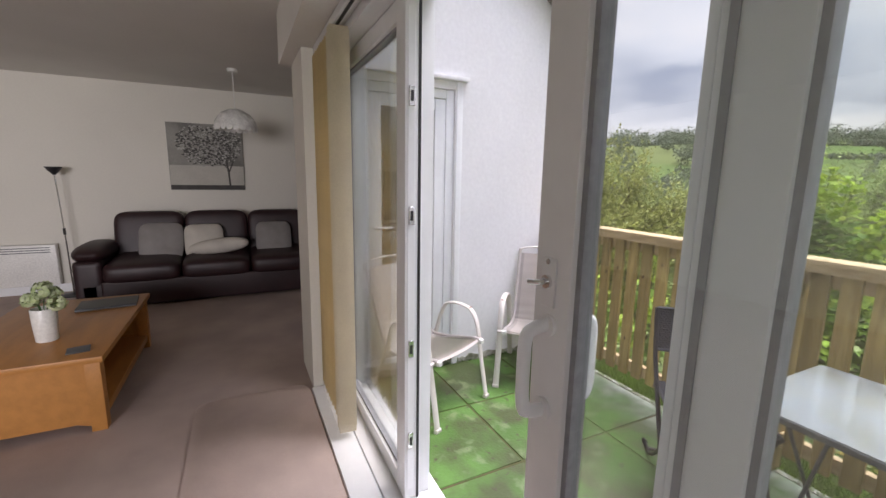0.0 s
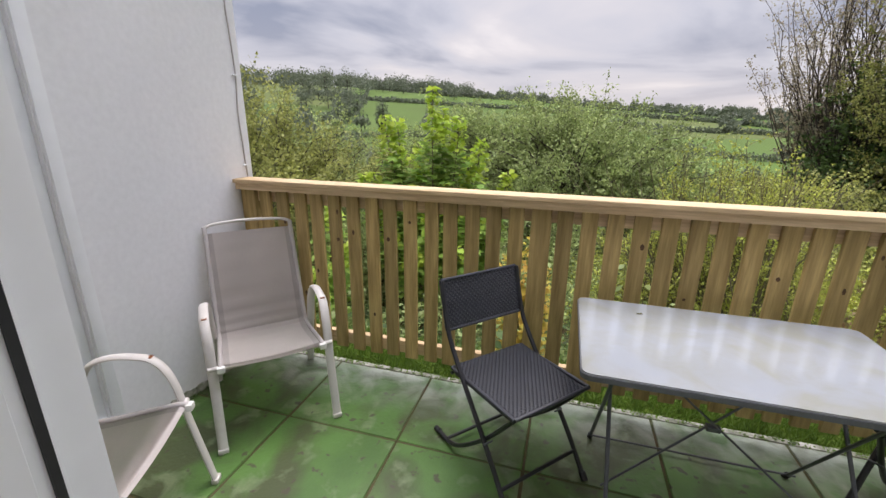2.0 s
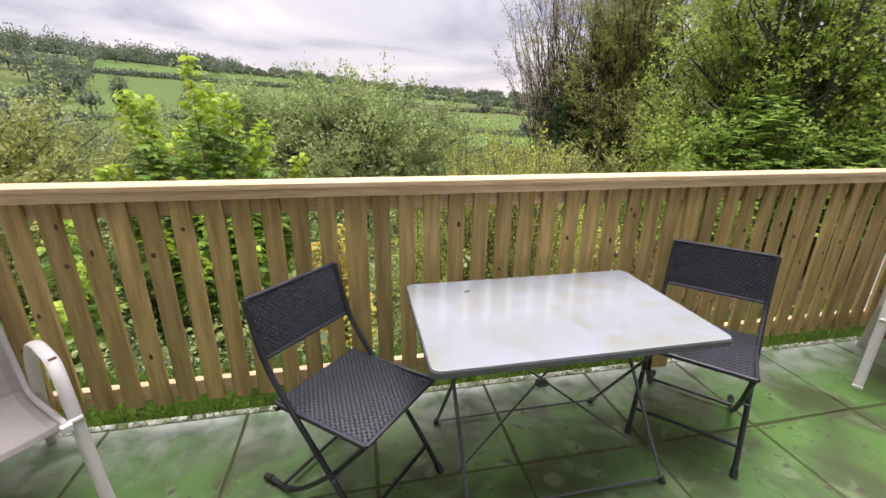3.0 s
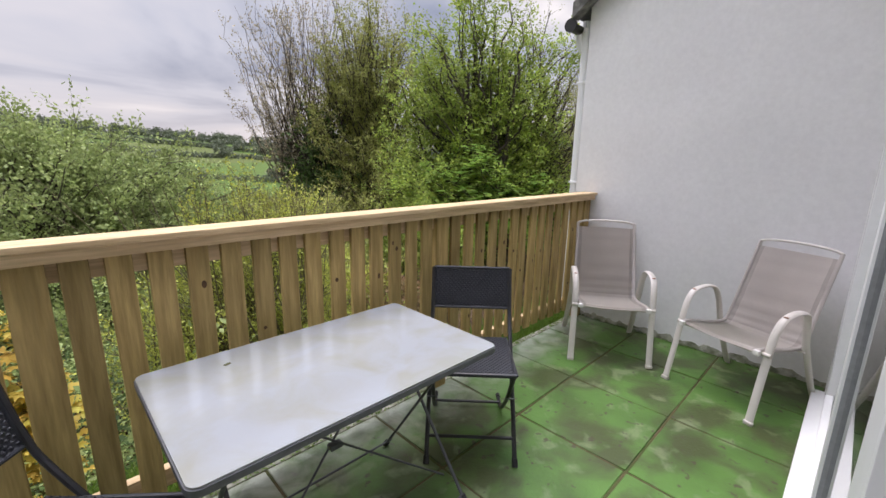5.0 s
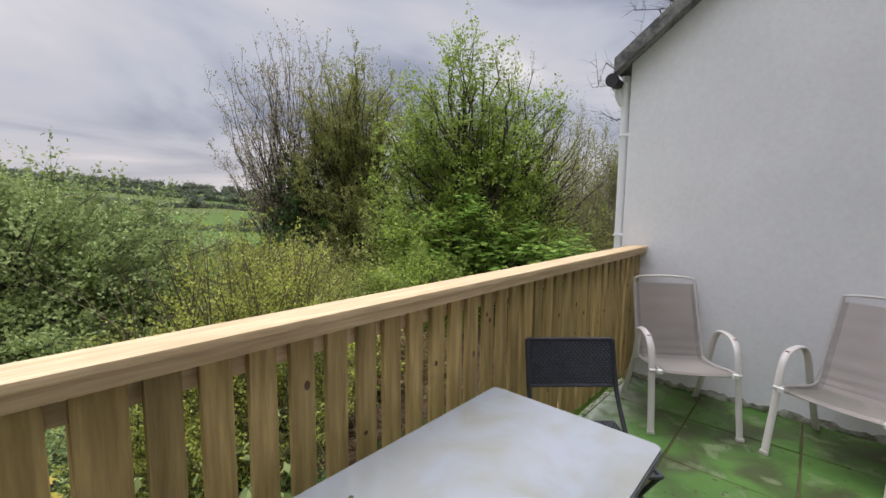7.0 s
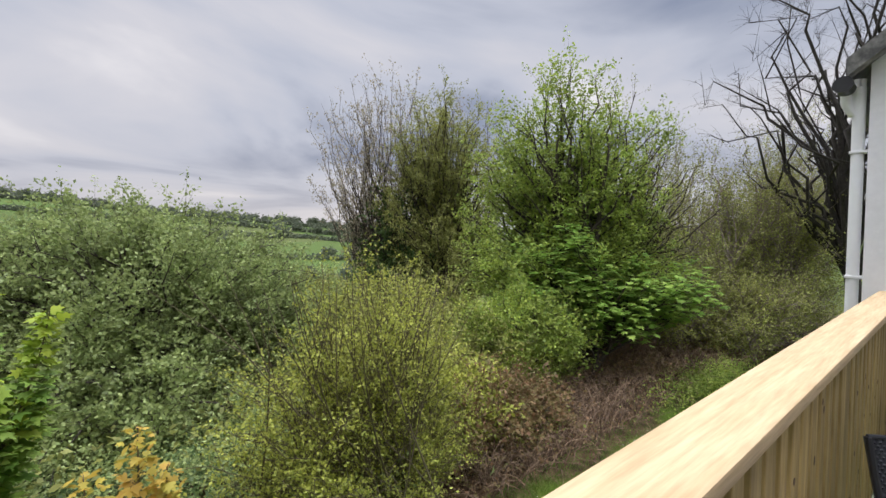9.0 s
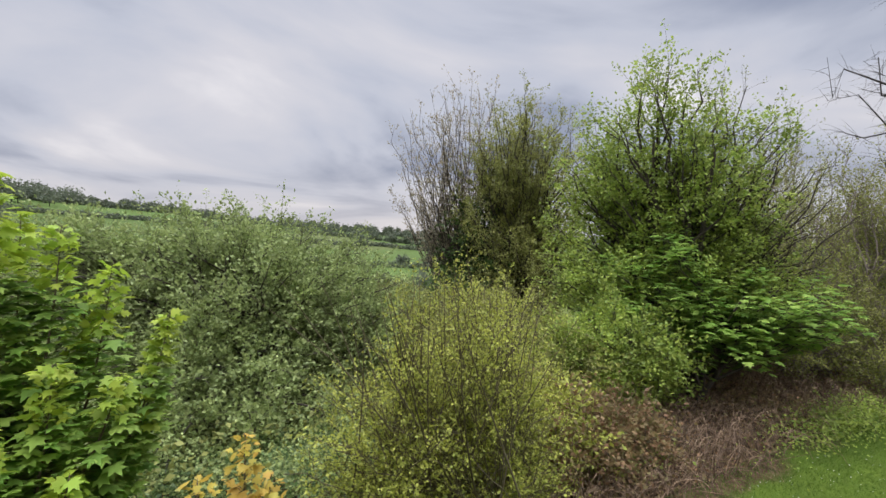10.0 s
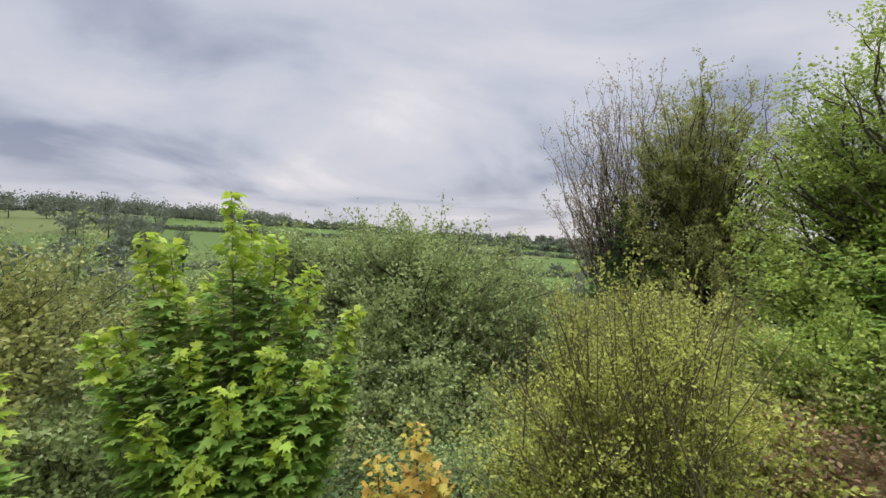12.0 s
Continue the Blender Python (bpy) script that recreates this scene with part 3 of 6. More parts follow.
YS = YD - 0.162
pull(YS - 0.0285, -1, slide)
pull(YS + 0.0285, 1, slide)
esc = part("escutcheon", slab(0.997, 1.033, YS - 0.034, YS - 0.0283, 1.245, 1.335, 0.004), UPVC, slide, "white lock plate")
lv = tube(bmesh.new(), smooth_path([(1.015, YS - 0.034, 1.292), (1.015, YS - 0.050, 1.292), (1.010, YS - 0.054, 1.291), (0.990, YS - 0.056, 1.288)], 4), 0.005, 10)
part("latch_lever", lv, CHROME, esc, "chrome thumb latch")
part("cylinder", tube(bmesh.new(), [(1.015, YS - 0.034, 1.292), (1.015, YS - 0.040, 1.292)], 0.012, 14), CHROME, esc, "chrome lock cylinder")
part("screw", tube(bmesh.new(), [(1.015, YS - 0.034, 1.328), (1.015, YS - 0.036, 1.328)], 0.005, 10), CHROME, esc)
part("edge_gasket", slab(0.9695, 0.973, YS - 0.02, YS - 0.010, Z0 + 0.02, Z1 - 0.01), RUBBER, slide, smooth=False)

fix2 = thing("door_4", "fixed white-framed glass panel of the patio doors", "glass door")
glazed_panel(fix2, 1.185, 2.52, YD - 0.040, Z0, Z1, stile=0.115, th=0.05)
part("interlock", slab(1.167, 1.185, YD - 0.064, YD - 0.016, Z0 + 0.01, Z1 - 0.01, 0.004), UPVC, fix2)
part("brush_seal", slab(1.200, 1.214, YD - 0.0685, YD - 0.0655, Z0 + 0.01, Z1 - 0.01), UPVC_GREY, fix2, smooth=False)
fix3 = thing("door_5", "fixed white-framed glass panel of the patio doors", "glass door")
glazed_panel(fix3, 2.525, FX1 - 0.07, YD - 0.095, Z0, Z1, stile=0.10)

# glazed door in the left end wall
side_door = thing("door_6", "closed white glazed door in the rendered wall", "glass door")
xa = XL - 0.10
for y0, y1 in ((LD0, LD0 + 0.065), (LD1 - 0.065, LD1)):
    part("jamb", slab(xa, XL - 0.02, y0, y1, 0.12, LDT, 0.005), UPVC, side_door)
part("head", slab(xa, XL - 0.02, LD0 + 0.065, LD1 - 0.065, LDT - 0.065, LDT, 0.005), UPVC, side_door)
part("sill", slab(xa, XL + 0.05, LD0 - 0.02, LD1 + 0.02, 0.085, 0.119, 0.005), UPVC, side_door)
for y0, y1 in ((LD0 + 0.066, LD0 + 0.15), (LD1 - 0.15, LD1 - 0.066)):
    part("stile", slab(xa + 0.012, XL - 0.028, y0, y1, 0.125, LDT - 0.066, 0.006), UPVC, side_door)
for z0, z1 in ((0.125, 0.24), (LDT - 0.15, LDT - 0.066)):
    part("rail", slab(xa + 0.012, XL - 0.03, LD0 + 0.15, LD1 - 0.15, z0, z1, 0.006), UPVC, side_door)
part("pane", slab(xa + 0.037, xa + 0.043, LD0 + 0.15, LD1 - 0.15, 0.24, LDT - 0.15), GLASS, side_door, "clear glass pane", smooth=False).visible_shadow = False
part("lever_handle", tube(bmesh.new(), smooth_path([(XL - 0.03, LD0 + 0.10, 1.12), (XL + 0.018, LD0 + 0.10, 1.12), (XL + 0.022, LD0 + 0.13, 1.12), (XL + 0.022, LD0 + 0.21, 1.12)], 4), 0.009, 10), UPVC, side_door, "white lever handle")
bm = slab(XL - 0.005, XL + 0.05, LD0 - 0.10, LD1 + 0.09, LDT + 0.055, LDT + 0.085, 0.006)
solid("trim", bm, RENDER_WHITE, "white rendered drip ledge above the door", "drip ledge")
bm = bmesh.new()
box(bm, XL - 0.004, XL + 0.014, LD1 + 0.006, LD1 + 0.055, -0.01, LDT + 0.054)
solid("door_trim", bevel(bm, 0.004), UPVC, "white painted door surround", "trim")

# thin cable clipped down the corner of the end wall
cable = thing("wall_cable", "thin white cable running down the wall's corner", "cable")
part("cable", tube(bmesh.new(), smooth_path([(XL + 0.004, 0.115 + 0.010 * math.sin(k * 2.1), 2.50 - 0.2 * k) for k in range(13)], 4), 0.004, 6), SLING_HEM, cable)
for z in (2.3, 1.7, 1.2, 0.6):
    part("clip", slab(XL + 0.001, XL + 0.011, 0.098, 0.132, z, z + 0.010, 0.002, 1), UPVC, cable)

# ---------------------------------------------------------------- vertical blind
blind = thing("vertical_blind", "cream vertical blind drawn to one end", "blind")
part("head_rail", slab(-0.96, 3.70, YD - 0.265, YD - 0.225, 2.145, 2.185, 0.004), UPVC, blind, "white blind track")
part("track_slot", slab(-0.94, 3.68, YD - 0.252, YD - 0.238, 2.1425, 2.1448), RUBBER, blind, "dark track slot", smooth=False)


def louvre(x, ang, mat):
    bm = bmesh.new()
    n = 6
    rows = []
    for z in (0.19, 2.13):
        rows.append([bm.verts.new((0.0445 * (2 * k / n - 1), 0.006 * (1 - (2 * k / n - 1) ** 2), z)) for k in range(n + 1)])
    for k in range(n):
        bm.faces.new((rows[0][k], rows[0][k + 1], rows[1][k + 1], rows[1][k]))
    bmesh.ops.solidify(bm, geom=bm.faces[:], thickness=0.0012)
    p = part("louvre", bm, mat, blind, m=pose(x, YD - 0.245, 0, 0, 0, ang))
    part("weight", slab(-0.043, 0.043, 0.004, 0.010, 0.155, 0.195, 0.002, 1), BLIND_PALE, p)
    return p


for k, x in enumerate((-0.39, -0.415, -0.44)):
    louvre(x, 86 - 4 * k, BLIND_PALE)
# louvres turned along the window: backlight painted as a yellower fabric colour
for k in range(9):
    louvre(-0.50 - 0.052 * k, 48 - 3 * (k % 3), BLIND_BACKLIT if k > 0 else BLIND_PALE)
bm = bmesh.new()
tube(bm, [(-0.43, YD - 0.29, 0.17), (-0.66, YD - 0.286, 0.165), (-0.9, YD - 0.282, 0.17)], 0.002, 6)
part("bottom_chain", bm, UPVC, blind, "white bead chain")


# ---------------------------------------------------------------- balcony chairs
def sling_chair(name, label):
    """Stacking garden chair: flat oval tube frame, mesh sling; local +y is its front."""
    c = thing(name, label, "garden chair", "stacking chairs on the balcony")
    for s in (-1, 1):
        x = 0.262 * s
        pts = smooth_path([(x, 0.315, 0.0), (x * 0.985, 0.262, 0.30), (x * 0.985, 0.228, 0.50), (x, 0.175, 0.588), (x, 0.10, 0.612), (x, 0.02, 0.612), (x * 0.985, -0.045, 0.585), (x * 0.96, -0.085, 0.50), (x * 0.95, -0.125, 0.36)], 5)
        f = part("arm_and_leg", tube(bmesh.new(), pts, 0.0105, 10, 0.021), CREAM_METAL, c)
        part("foot_cap", slab(x - 0.022, x + 0.022, 0.302, 0.328, 0.0, 0.022, 0.004), CREAM_METAL, f)
        part("rust_spot", slab(x - 0.012, x + 0.010, 0.150, 0.172, 0.604, 0.6085, 0.001, 1), RUST, f, "rusty chip")
        pts = smooth_path([(x * 0.95, -0.115, 0.40), (x * 0.96, -0.16, 0.30), (x * 0.98, -0.245, 0.12), (x, -0.315, 0.0)], 5)
        part("rear_leg", tube(bmesh.new(), pts, 0.0105, 10, 0.020), CREAM_METAL, c)
        xr = 0.222 * s
        pts = smooth_path([(xr, 0.285, 0.405), (xr, 0.24, 0.415), (xr, 0.02, 0.375), (xr, -0.12, 0.365), (xr, -0.165, 0.40), (xr, -0.215, 0.52), (xr * 0.99, -0.300, 0.74), (xr * 0.985, -0.365, 0.905)], 6)
        part("side_rail", tube(bmesh.new(), pts, 0.0115, 10), SLING_HEM, c, "rail sleeved in taupe fabric")
        part("bolt", tube(bmesh.new(), [(xr + 0.005 * s, 0.255, 0.40), (x + 0.012 * s, 0.255, 0.40)], 0.011, 10), CREAM_METAL, c)
        part("clip", slab(xr - 0.016, xr + 0.016, 0.275, 0.300, 0.392, 0.420, 0.005), CERAMIC, c, "white plastic end clip")
    top = smooth_path([(-0.219, -0.364, 0.903), (-0.16, -0.374, 0.918), (0, -0.378, 0.926), (0.16, -0.374, 0.918), (0.219, -0.364, 0.903)], 6)
    part("top_bar", tube(bmesh.new(), top, 0.0085, 10), CREAM_METAL, c)
    part("front_bar", tube(bmesh.new(), [(-0.222, 0.25, 0.392), (0.222, 0.25, 0.392)], 0.010, 10), CREAM_METAL, c)
    part("rear_bar", tube(bmesh.new(), [(-0.25, -0.130, 0.345), (0.25, -0.130, 0.345)], 0.010, 10), CREAM_METAL, c)
    prof = smooth_path([(0, 0.275, 0.408), (0, 0.235, 0.416), (0, 0.02, 0.372), (0, -0.11, 0.360), (0, -0.16, 0.40), (0, -0.212, 0.52), (0, -0.298, 0.74), (0, -0.352, 0.872)], 7)
    for nm, mat, x0, x1, nn in (("sling", SLING, -0.185, 0.185, 16), ("hem", SLING_HEM, -0.224, -0.185, 3), ("hem", SLING_HEM, 0.185, 0.224, 3)):
        bm = bmesh.new()
        rows = []
        for i, p in enumerate(prof):
            row = []
            for k in range(nn + 1):
                x = x0 + (x1 - x0) * k / nn
                sag = 0.016 * (1 - (x / 0.224) ** 2)
                seat = max(0.0, min(1.0, 1.0 - i / 30))
                wr = 0.0034 * math.sin(i * 1.7 + 3 * x) * (1 if 18 < i < 40 else 0.35)
                row.append(bm.verts.new((x, p.y - sag * (1 - seat) * 0.6 + wr * (1 - seat), p.z - sag * seat + wr * seat)))
            rows.append(row)
        for a, b in zip(rows, rows[1:]):
            for k in range(nn):
                bm.faces.new((a[k], a[k + 1], b[k + 1], b[k]))
        bmesh.ops.solidify(bm, geom=bm.faces[:], thickness=0.002)
        part(nm, bm, mat, c, "darker hemmed edge" if nm == "hem" else "")
    return c


lab = "taupe mesh garden chair with cream frame,"
ch = sling_chair("garden_chair", lab + " in the fence corner")
ch.matrix_basis = heading(-0.765, -0.365, 0.715, -0.70)
c2 = copy_thing(ch, heading(-0.805, -1.280, 0.90, 0.43))
tagged(c2, lab + " beside the glazed door")
c3 = copy_thing(ch, heading(3.622, -0.385, -0.84, -0.55))
tagged(c3, lab + " between fence and gable wall")
c4 = copy_thing(ch, heading(3.640, -1.262, -0.93, 0.37))
tagged(c4, lab + " against the gable wall")


# ---------------------------------------------------------------- wicker folding chairs
def weave(w, h, nx, nz, th=0.007):
    """A woven panel in the xz plane: horizontal strands that wave over and under upright ones."""
    bm = bmesh.new()
    dz = h / nz
    for j in range(nz):
        z = -h / 2 + (j + 0.5) * dz
        steps = nx * 2
        rows = []
        for k in range(steps + 1):
            x = -w / 2 + w * k / steps
            off = 0.0042 * math.cos(math.pi * (k + (j % 2) * 2) / 2.0)
            rows.append([bm.verts.new((x, off + a * 0.0028, z + b * dz * 0.47)) for a, b in ((-0.6, -1), (-1, 0), (-0.6, 1), (1, 0))])
        for a, b in zip(rows, rows[1:]):
            for i in range(4):
                bm.faces.new((a[i], b[i], b[(i + 1) % 4], a[(i + 1) % 4]))
    for k in range(nx // 2 + 1):
        x = -w / 2 + w * (k * 2) / nx
        if x > w / 2 - 0.002:
            continue
        box(bm, x - 0.003, x + 0.003, -0.0022, 0.0022, -h / 2, h / 2)
    box(bm, -w / 2, w / 2, -0.001, 0.001, -h / 2, h / 2)
    return bm


def wicker_chair(name, label):
    """Folding bistro chair, woven seat and back; local +y is its front."""
    c = thing(name, label, "folding chair", "wicker folding chairs at the table")
    for s in (-1, 1):
        x = 0.207 * s
        part("back_tube", tube(bmesh.new(), smooth_path([(x, 0.225, 0.012), (x, 0.10, 0.19), (x, -0.17, 0.52), (x, -0.235, 0.64), (x, -0.285, 0.815)], 6), 0.0095, 8, 0.011), BLACK_METAL, c)
        x = 0.186 * s
        part("cross_leg", tube(bmesh.new(), smooth_path([(x, 0.185, 0.425), (x, 0.02, 0.22), (x, -0.18, 0.04), (x, -0.335, 0.012)], 6), 0.0095, 8, 0.011), BLACK_METAL, c)
        part("seat_rail", tube(bmesh.new(), [(x, -0.185, 0.418), (x, 0.195, 0.432)], 0.009, 8), BLACK_METAL, c)
        part("pivot", tube(bmesh.new(), [(x - 0.012 * s, 0.065, 0.245), (x + 0.030 * s, 0.065, 0.245)], 0.0045, 8), GREY_METAL, c, "grey pivot bolt")
        part("foot_cap", tube(bmesh.new(), [(0.207 * s, 0.238, 0.0), (0.207 * s, 0.216, 0.028)], 0.014, 10), RUBBER, c, "black rubber foot")
        part("foot_cap", tube(bmesh.new(), [(x, -0.352, 0.010), (x, -0.318, 0.014)], 0.0135, 10), RUBBER, c, "black rubber foot")
    for a, b, x in (((0.165, 0.10), None, 0.207), ((-0.245, 0.028), None, 0.186), ((-0.195, 0.42), None, 0.207)):
        part("cross_bar", tube(bmesh.new(), [(-x, a[0], a[1]), (x, a[0], a[1])], 0.008, 8), BLACK_METAL, c)
    seat = part("seat", weave(0.385, 0.40, 38, 34), WICKER, c, "woven charcoal seat", m=pose(0, 0.0, 0.442, 88, 0, 0))
    tagged(seat, kind="stuff")
    bm = bmesh.new()
    for x in (-0.196, 0.196):
        tube(bm, [(x, -0.205, 0.436), (x, 0.205, 0.448)], 0.008, 8)
    for y, z in ((-0.205, 0.436), (0.205, 0.448)):
        tube(bm, [(-0.196, y, z), (0.196, y, z)], 0.008, 8)
    part("seat_rim", bm, WICKER, c)
    back = part("backrest", weave(0.40, 0.215, 40, 19), WICKER, c, "woven charcoal backrest", m=pose(0, -0.262, 0.712, 16, 0, 0))
    tagged(back, kind="stuff")
    bm = bmesh.new()
    for z in (-0.108, 0.108):
        tube(bm, [(-0.205, 0, z), (0.205, 0, z)], 0.0075, 8)
    for x in (-0.205, 0.205):
        tube(bm, [(x, 0, -0.108), (x, 0, 0.108)], 0.0115, 8)
    part("backrest_rim", bm, WICKER, c, m=pose(0, -0.262, 0.712, 16, 0, 0))
    return c


wc = wicker_chair("folding_chair", "black woven folding chair angled towards the table")
wc.matrix_basis = heading(0.545, -0.435, 0.74, -0.67)
w2 = copy_thing(wc, heading(2.070, -0.385, -0.72, -0.69))
tagged(w2, "black woven folding chair tucked against the table")

# ---------------------------------------------------------------- folding glass table
TOPGLASS = bpy.data.materials.new("wet_grey_glass")
TOPGLASS.use_nodes = True
gn, gl = TOPGLASS.node_tree.nodes, TOPGLASS.node_tree.links
gb = gn["Principled BSDF"]
g_tc = gn.new("ShaderNodeTexCoord")
g_n = gn.new("ShaderNodeTexNoise")
g_n.inputs["Scale"].default_value, g_n.inputs["Detail"].default_value, g_n.inputs["Distortion"].default_value = 5.0, 6, 0.8
gl.new(g_tc.outputs["Object"], g_n.inputs["Vector"])
g_c = gn.new("ShaderNodeValToRGB")
g_c.color_ramp.elements[0].position, g_c.color_ramp.elements[1].position = 0.40, 0.68
g_c.color_ramp.elements[0].color, g_c.color_ramp.elements[1].color = (0.33, 0.35, 0.375, 1), (0.30, 0.305, 0.275, 1)
gl.new(g_n.outputs["Fac"], g_c.inputs[0])
gl.new(g_c.outputs[0], gb.inputs["Base Color"])
g_r = gn.new("ShaderNodeMapRange")
g_r.inputs[1].default_value, g_r.inputs[2].default_value, g_r.inputs[3].default_value, g_r.inputs[4].default_value = 0.4, 0.7, 0.03, 0.10
gl.new(g_n.outputs["Fac"], g_r.inputs[0])
gl.new(g_r.outputs[0], gb.inputs["Roughness"])
gb.inputs["IOR"].default_value = 1.72
g_b = gn.new("ShaderNodeBump")
g_b.inputs["Strength"].default_value, g_b.inputs["Distance"].default_value = 0.10, 0.002
g_n2 = gn.new("ShaderNodeTexNoise")
g_n2.inputs["Scale"].default_value = 22
gl.new(g_tc.outputs["Object"], g_n2.inputs["Vector"])
gl.new(g_n2.outputs["Fac"], g_b.inputs["Height"])
gl.new(g_b.outputs[0], gb.inputs["Normal"])

table = thing("folding_table", "rectangular grey glass-topped folding garden table, wet", "garden table")
TX0, TX1, TY0, TY1, TZ = 0.766, 1.850, -0.712, -0.052, 0.682


def round_plate(x0, x1, y0, y1, z0, z1, r, n=6):
    bm = bmesh.new()
    pts = []
    for cx, cy, a0 in ((x1 - r, y1 - r, 0), (x0 + r, y1 - r, 90), (x0 + r, y0 + r, 180), (x1 - r, y0 + r, 270)):
        pts += [(cx + r * math.cos(radians(a0 + 90 * k / n)), cy + r * math.sin(radians(a0 + 90 * k / n))) for k in range(n + 1)]
    a, b = [bm.verts.new((*p, z0)) for p in pts], [bm.verts.new((*p, z1)) for p in pts]
    bm.faces.new(a[::-1]), bm.faces.new(b)
    for i in range(len(pts)):
        j = (i + 1) % len(pts)
        bm.faces.new((a[i], a[j], b[j], b[i]))
    return bm


part("tabletop", round_plate(TX0 + 0.004, TX1 - 0.004, TY0 + 0.004, TY1 - 0.004, TZ - 0.006, TZ, 0.030), TOPGLASS, table, "wet grey glass top")
part("rim", round_plate(TX0, TX1, TY0, TY1, TZ - 0.026, TZ - 0.0065, 0.034), GREY_METAL, table, "grey metal rim")
LX0, LX1 = TX0 + 0.125, TX1 - 0.15
for x, dx in ((LX0, 0.03), (LX1, 0.03)):
    part("leg", tube(bmesh.new(), [(x, TY1 - 0.115, 0.008), (x, TY0 + 0.10, TZ - 0.03)], 0.006, 8, 0.008), GREY_METAL, table)
    part("leg", tube(bmesh.new(), [(x + dx, TY0 + 0.05, 0.008), (x + dx, TY1 - 0.09, TZ - 0.03)], 0.006, 8, 0.008), GREY_METAL, table)
    part("foot_cap", tube(bmesh.new(), [(x, TY1 - 0.107, 0.0), (x, TY1 - 0.123, 0.022)], 0.013, 10), RUBBER, table, "black rubber foot")
    part("foot_cap", tube(bmesh.new(), [(x + dx, TY0 + 0.042, 0.0), (x + dx, TY0 + 0.058, 0.022)], 0.013, 10), RUBBER, table, "black rubber foot")
for y in (TY1 - 0.12, TY0 + 0.055):
    part("stretcher", tube(bmesh.new(), [(LX0, y, 0.02), (LX1 + 0.03, y, 0.02)], 0.005, 8), GREY_METAL, table)
part("brace", tube(bmesh.new(), [(LX0 + 0.02, TY1 - 0.20, TZ - 0.05), (LX1 + 0.02, TY0 + 0.16, 0.06)], 0.0045, 8), GREY_METAL, table)
part("brace", tube(bmesh.new(), [(LX1, TY1 - 0.17, TZ - 0.05), (LX0 + 0.02, TY0 + 0.20, 0.06)], 0.0045, 8), GREY_METAL, table)
part("hub", slab((LX0 + LX1) / 2 - 0.02, (LX0 + LX1) / 2 + 0.03, (TY0 + TY1) / 2 - 0.02, (TY0 + TY1) / 2 + 0.012, 0.325, 0.345, 0.004), GREY_METAL, table)
lf = slab(-0.012, 0.012, -0.006, 0.006, 0, 0.002, 0.0006, 1)
tagged(new("fallen_leaf", finish(lf, "fallen_leaf", JOINT)), "small brown leaf scrap lying on the table", "leaf").matrix_basis = pose(1.02, -0.17, TZ + 0.0005, 0, 0, 20)


# ---------------------------------------------------------------- living room things
def pillow(w, d, h, p=3.2, n=14, q=2.2):
    """A stuffed, round-cornered block: a superellipsoid of the given size, centred."""
    bm = bmesh.new()
    sg = lambda v, e: math.copysign(abs(v) ** e, v)
    rows = []
    for i in range(n + 1):
        u = -math.pi / 2 + math.pi * i / n
        row = []
        for k in range(2 * n):
            v = 2 * math.pi * k / (2 * n)
            row.append(bm.verts.new((w / 2 * sg(math.cos(u), 2 / q) * sg(math.cos(v), 2 / p), d / 2 * sg(math.cos(u), 2 / q) * sg(math.sin(v), 2 / p), h / 2 * sg(math.sin(u), 2 / q))))
        rows.append(row)
    for a, b in zip(rows, rows[1:]):
        for k in range(2 * n):
            bm.faces.new((a[k], a[(k + 1) % (2 * n)], b[(k + 1) % (2 * n)], b[k]))
    bmesh.ops.remove_doubles(bm, verts=bm.verts[:], dist=1e-5)
    return bm


sofa = thing("sofa", "dark brown leather three-seat sofa against the wall", "sofa")
SX, SY0, SY1 = -3.50, -3.86, -1.36
part("base", slab(WX + 0.06, SX - 0.02, SY0 + 0.05, SY1 - 0.05, ZI + 0.03, ZI + 0.27, 0.03, 3), LEATHER, sofa)
part("front_panel", slab(SX - 0.05, SX, SY0 + 0.22, SY1 - 0.22, ZI + 0.02, ZI + 0.29, 0.025, 3), LEATHER, sofa)
for s, y in ((0, SY0), (1, SY1 - 0.24)):
    part("armrest", slab(WX + 0.10, SX - 0.02, y, y + 0.24, ZI + 0.02, ZI + 0.50, 0.06, 4), LEATHER, sofa)
    part("arm_pad", pillow(0.82, 0.31, 0.20, 3.5), LEATHER, sofa, m=pose((WX + SX) / 2 + 0.06, y + 0.12, ZI + 0.55))
wseat = (SY1 - SY0 - 0.46) / 3
for k in range(3):
    yc = SY0 + 0.23 + wseat * (k + 0.5)
    part("seat_cushion", pillow(0.74, wseat * 1.0, 0.24, 9, 18, 4), LEATHER, sofa, m=pose(SX - 0.34, yc, ZI + 0.37, 0, 3, 0))
    part("back_cushion", pillow(0.30, wseat * 1.0, 0.62, 8, 18, 6), LEATHER, sofa, m=pose(WX + 0.26, yc, ZI + 0.62, 0, -9, 0))
    part("head_roll", pillow(0.27, wseat * 0.99, 0.27, 7, 16, 4.5), LEATHER, sofa, m=pose(WX + 0.24, yc, ZI + 0.78, 0, -9, 0))
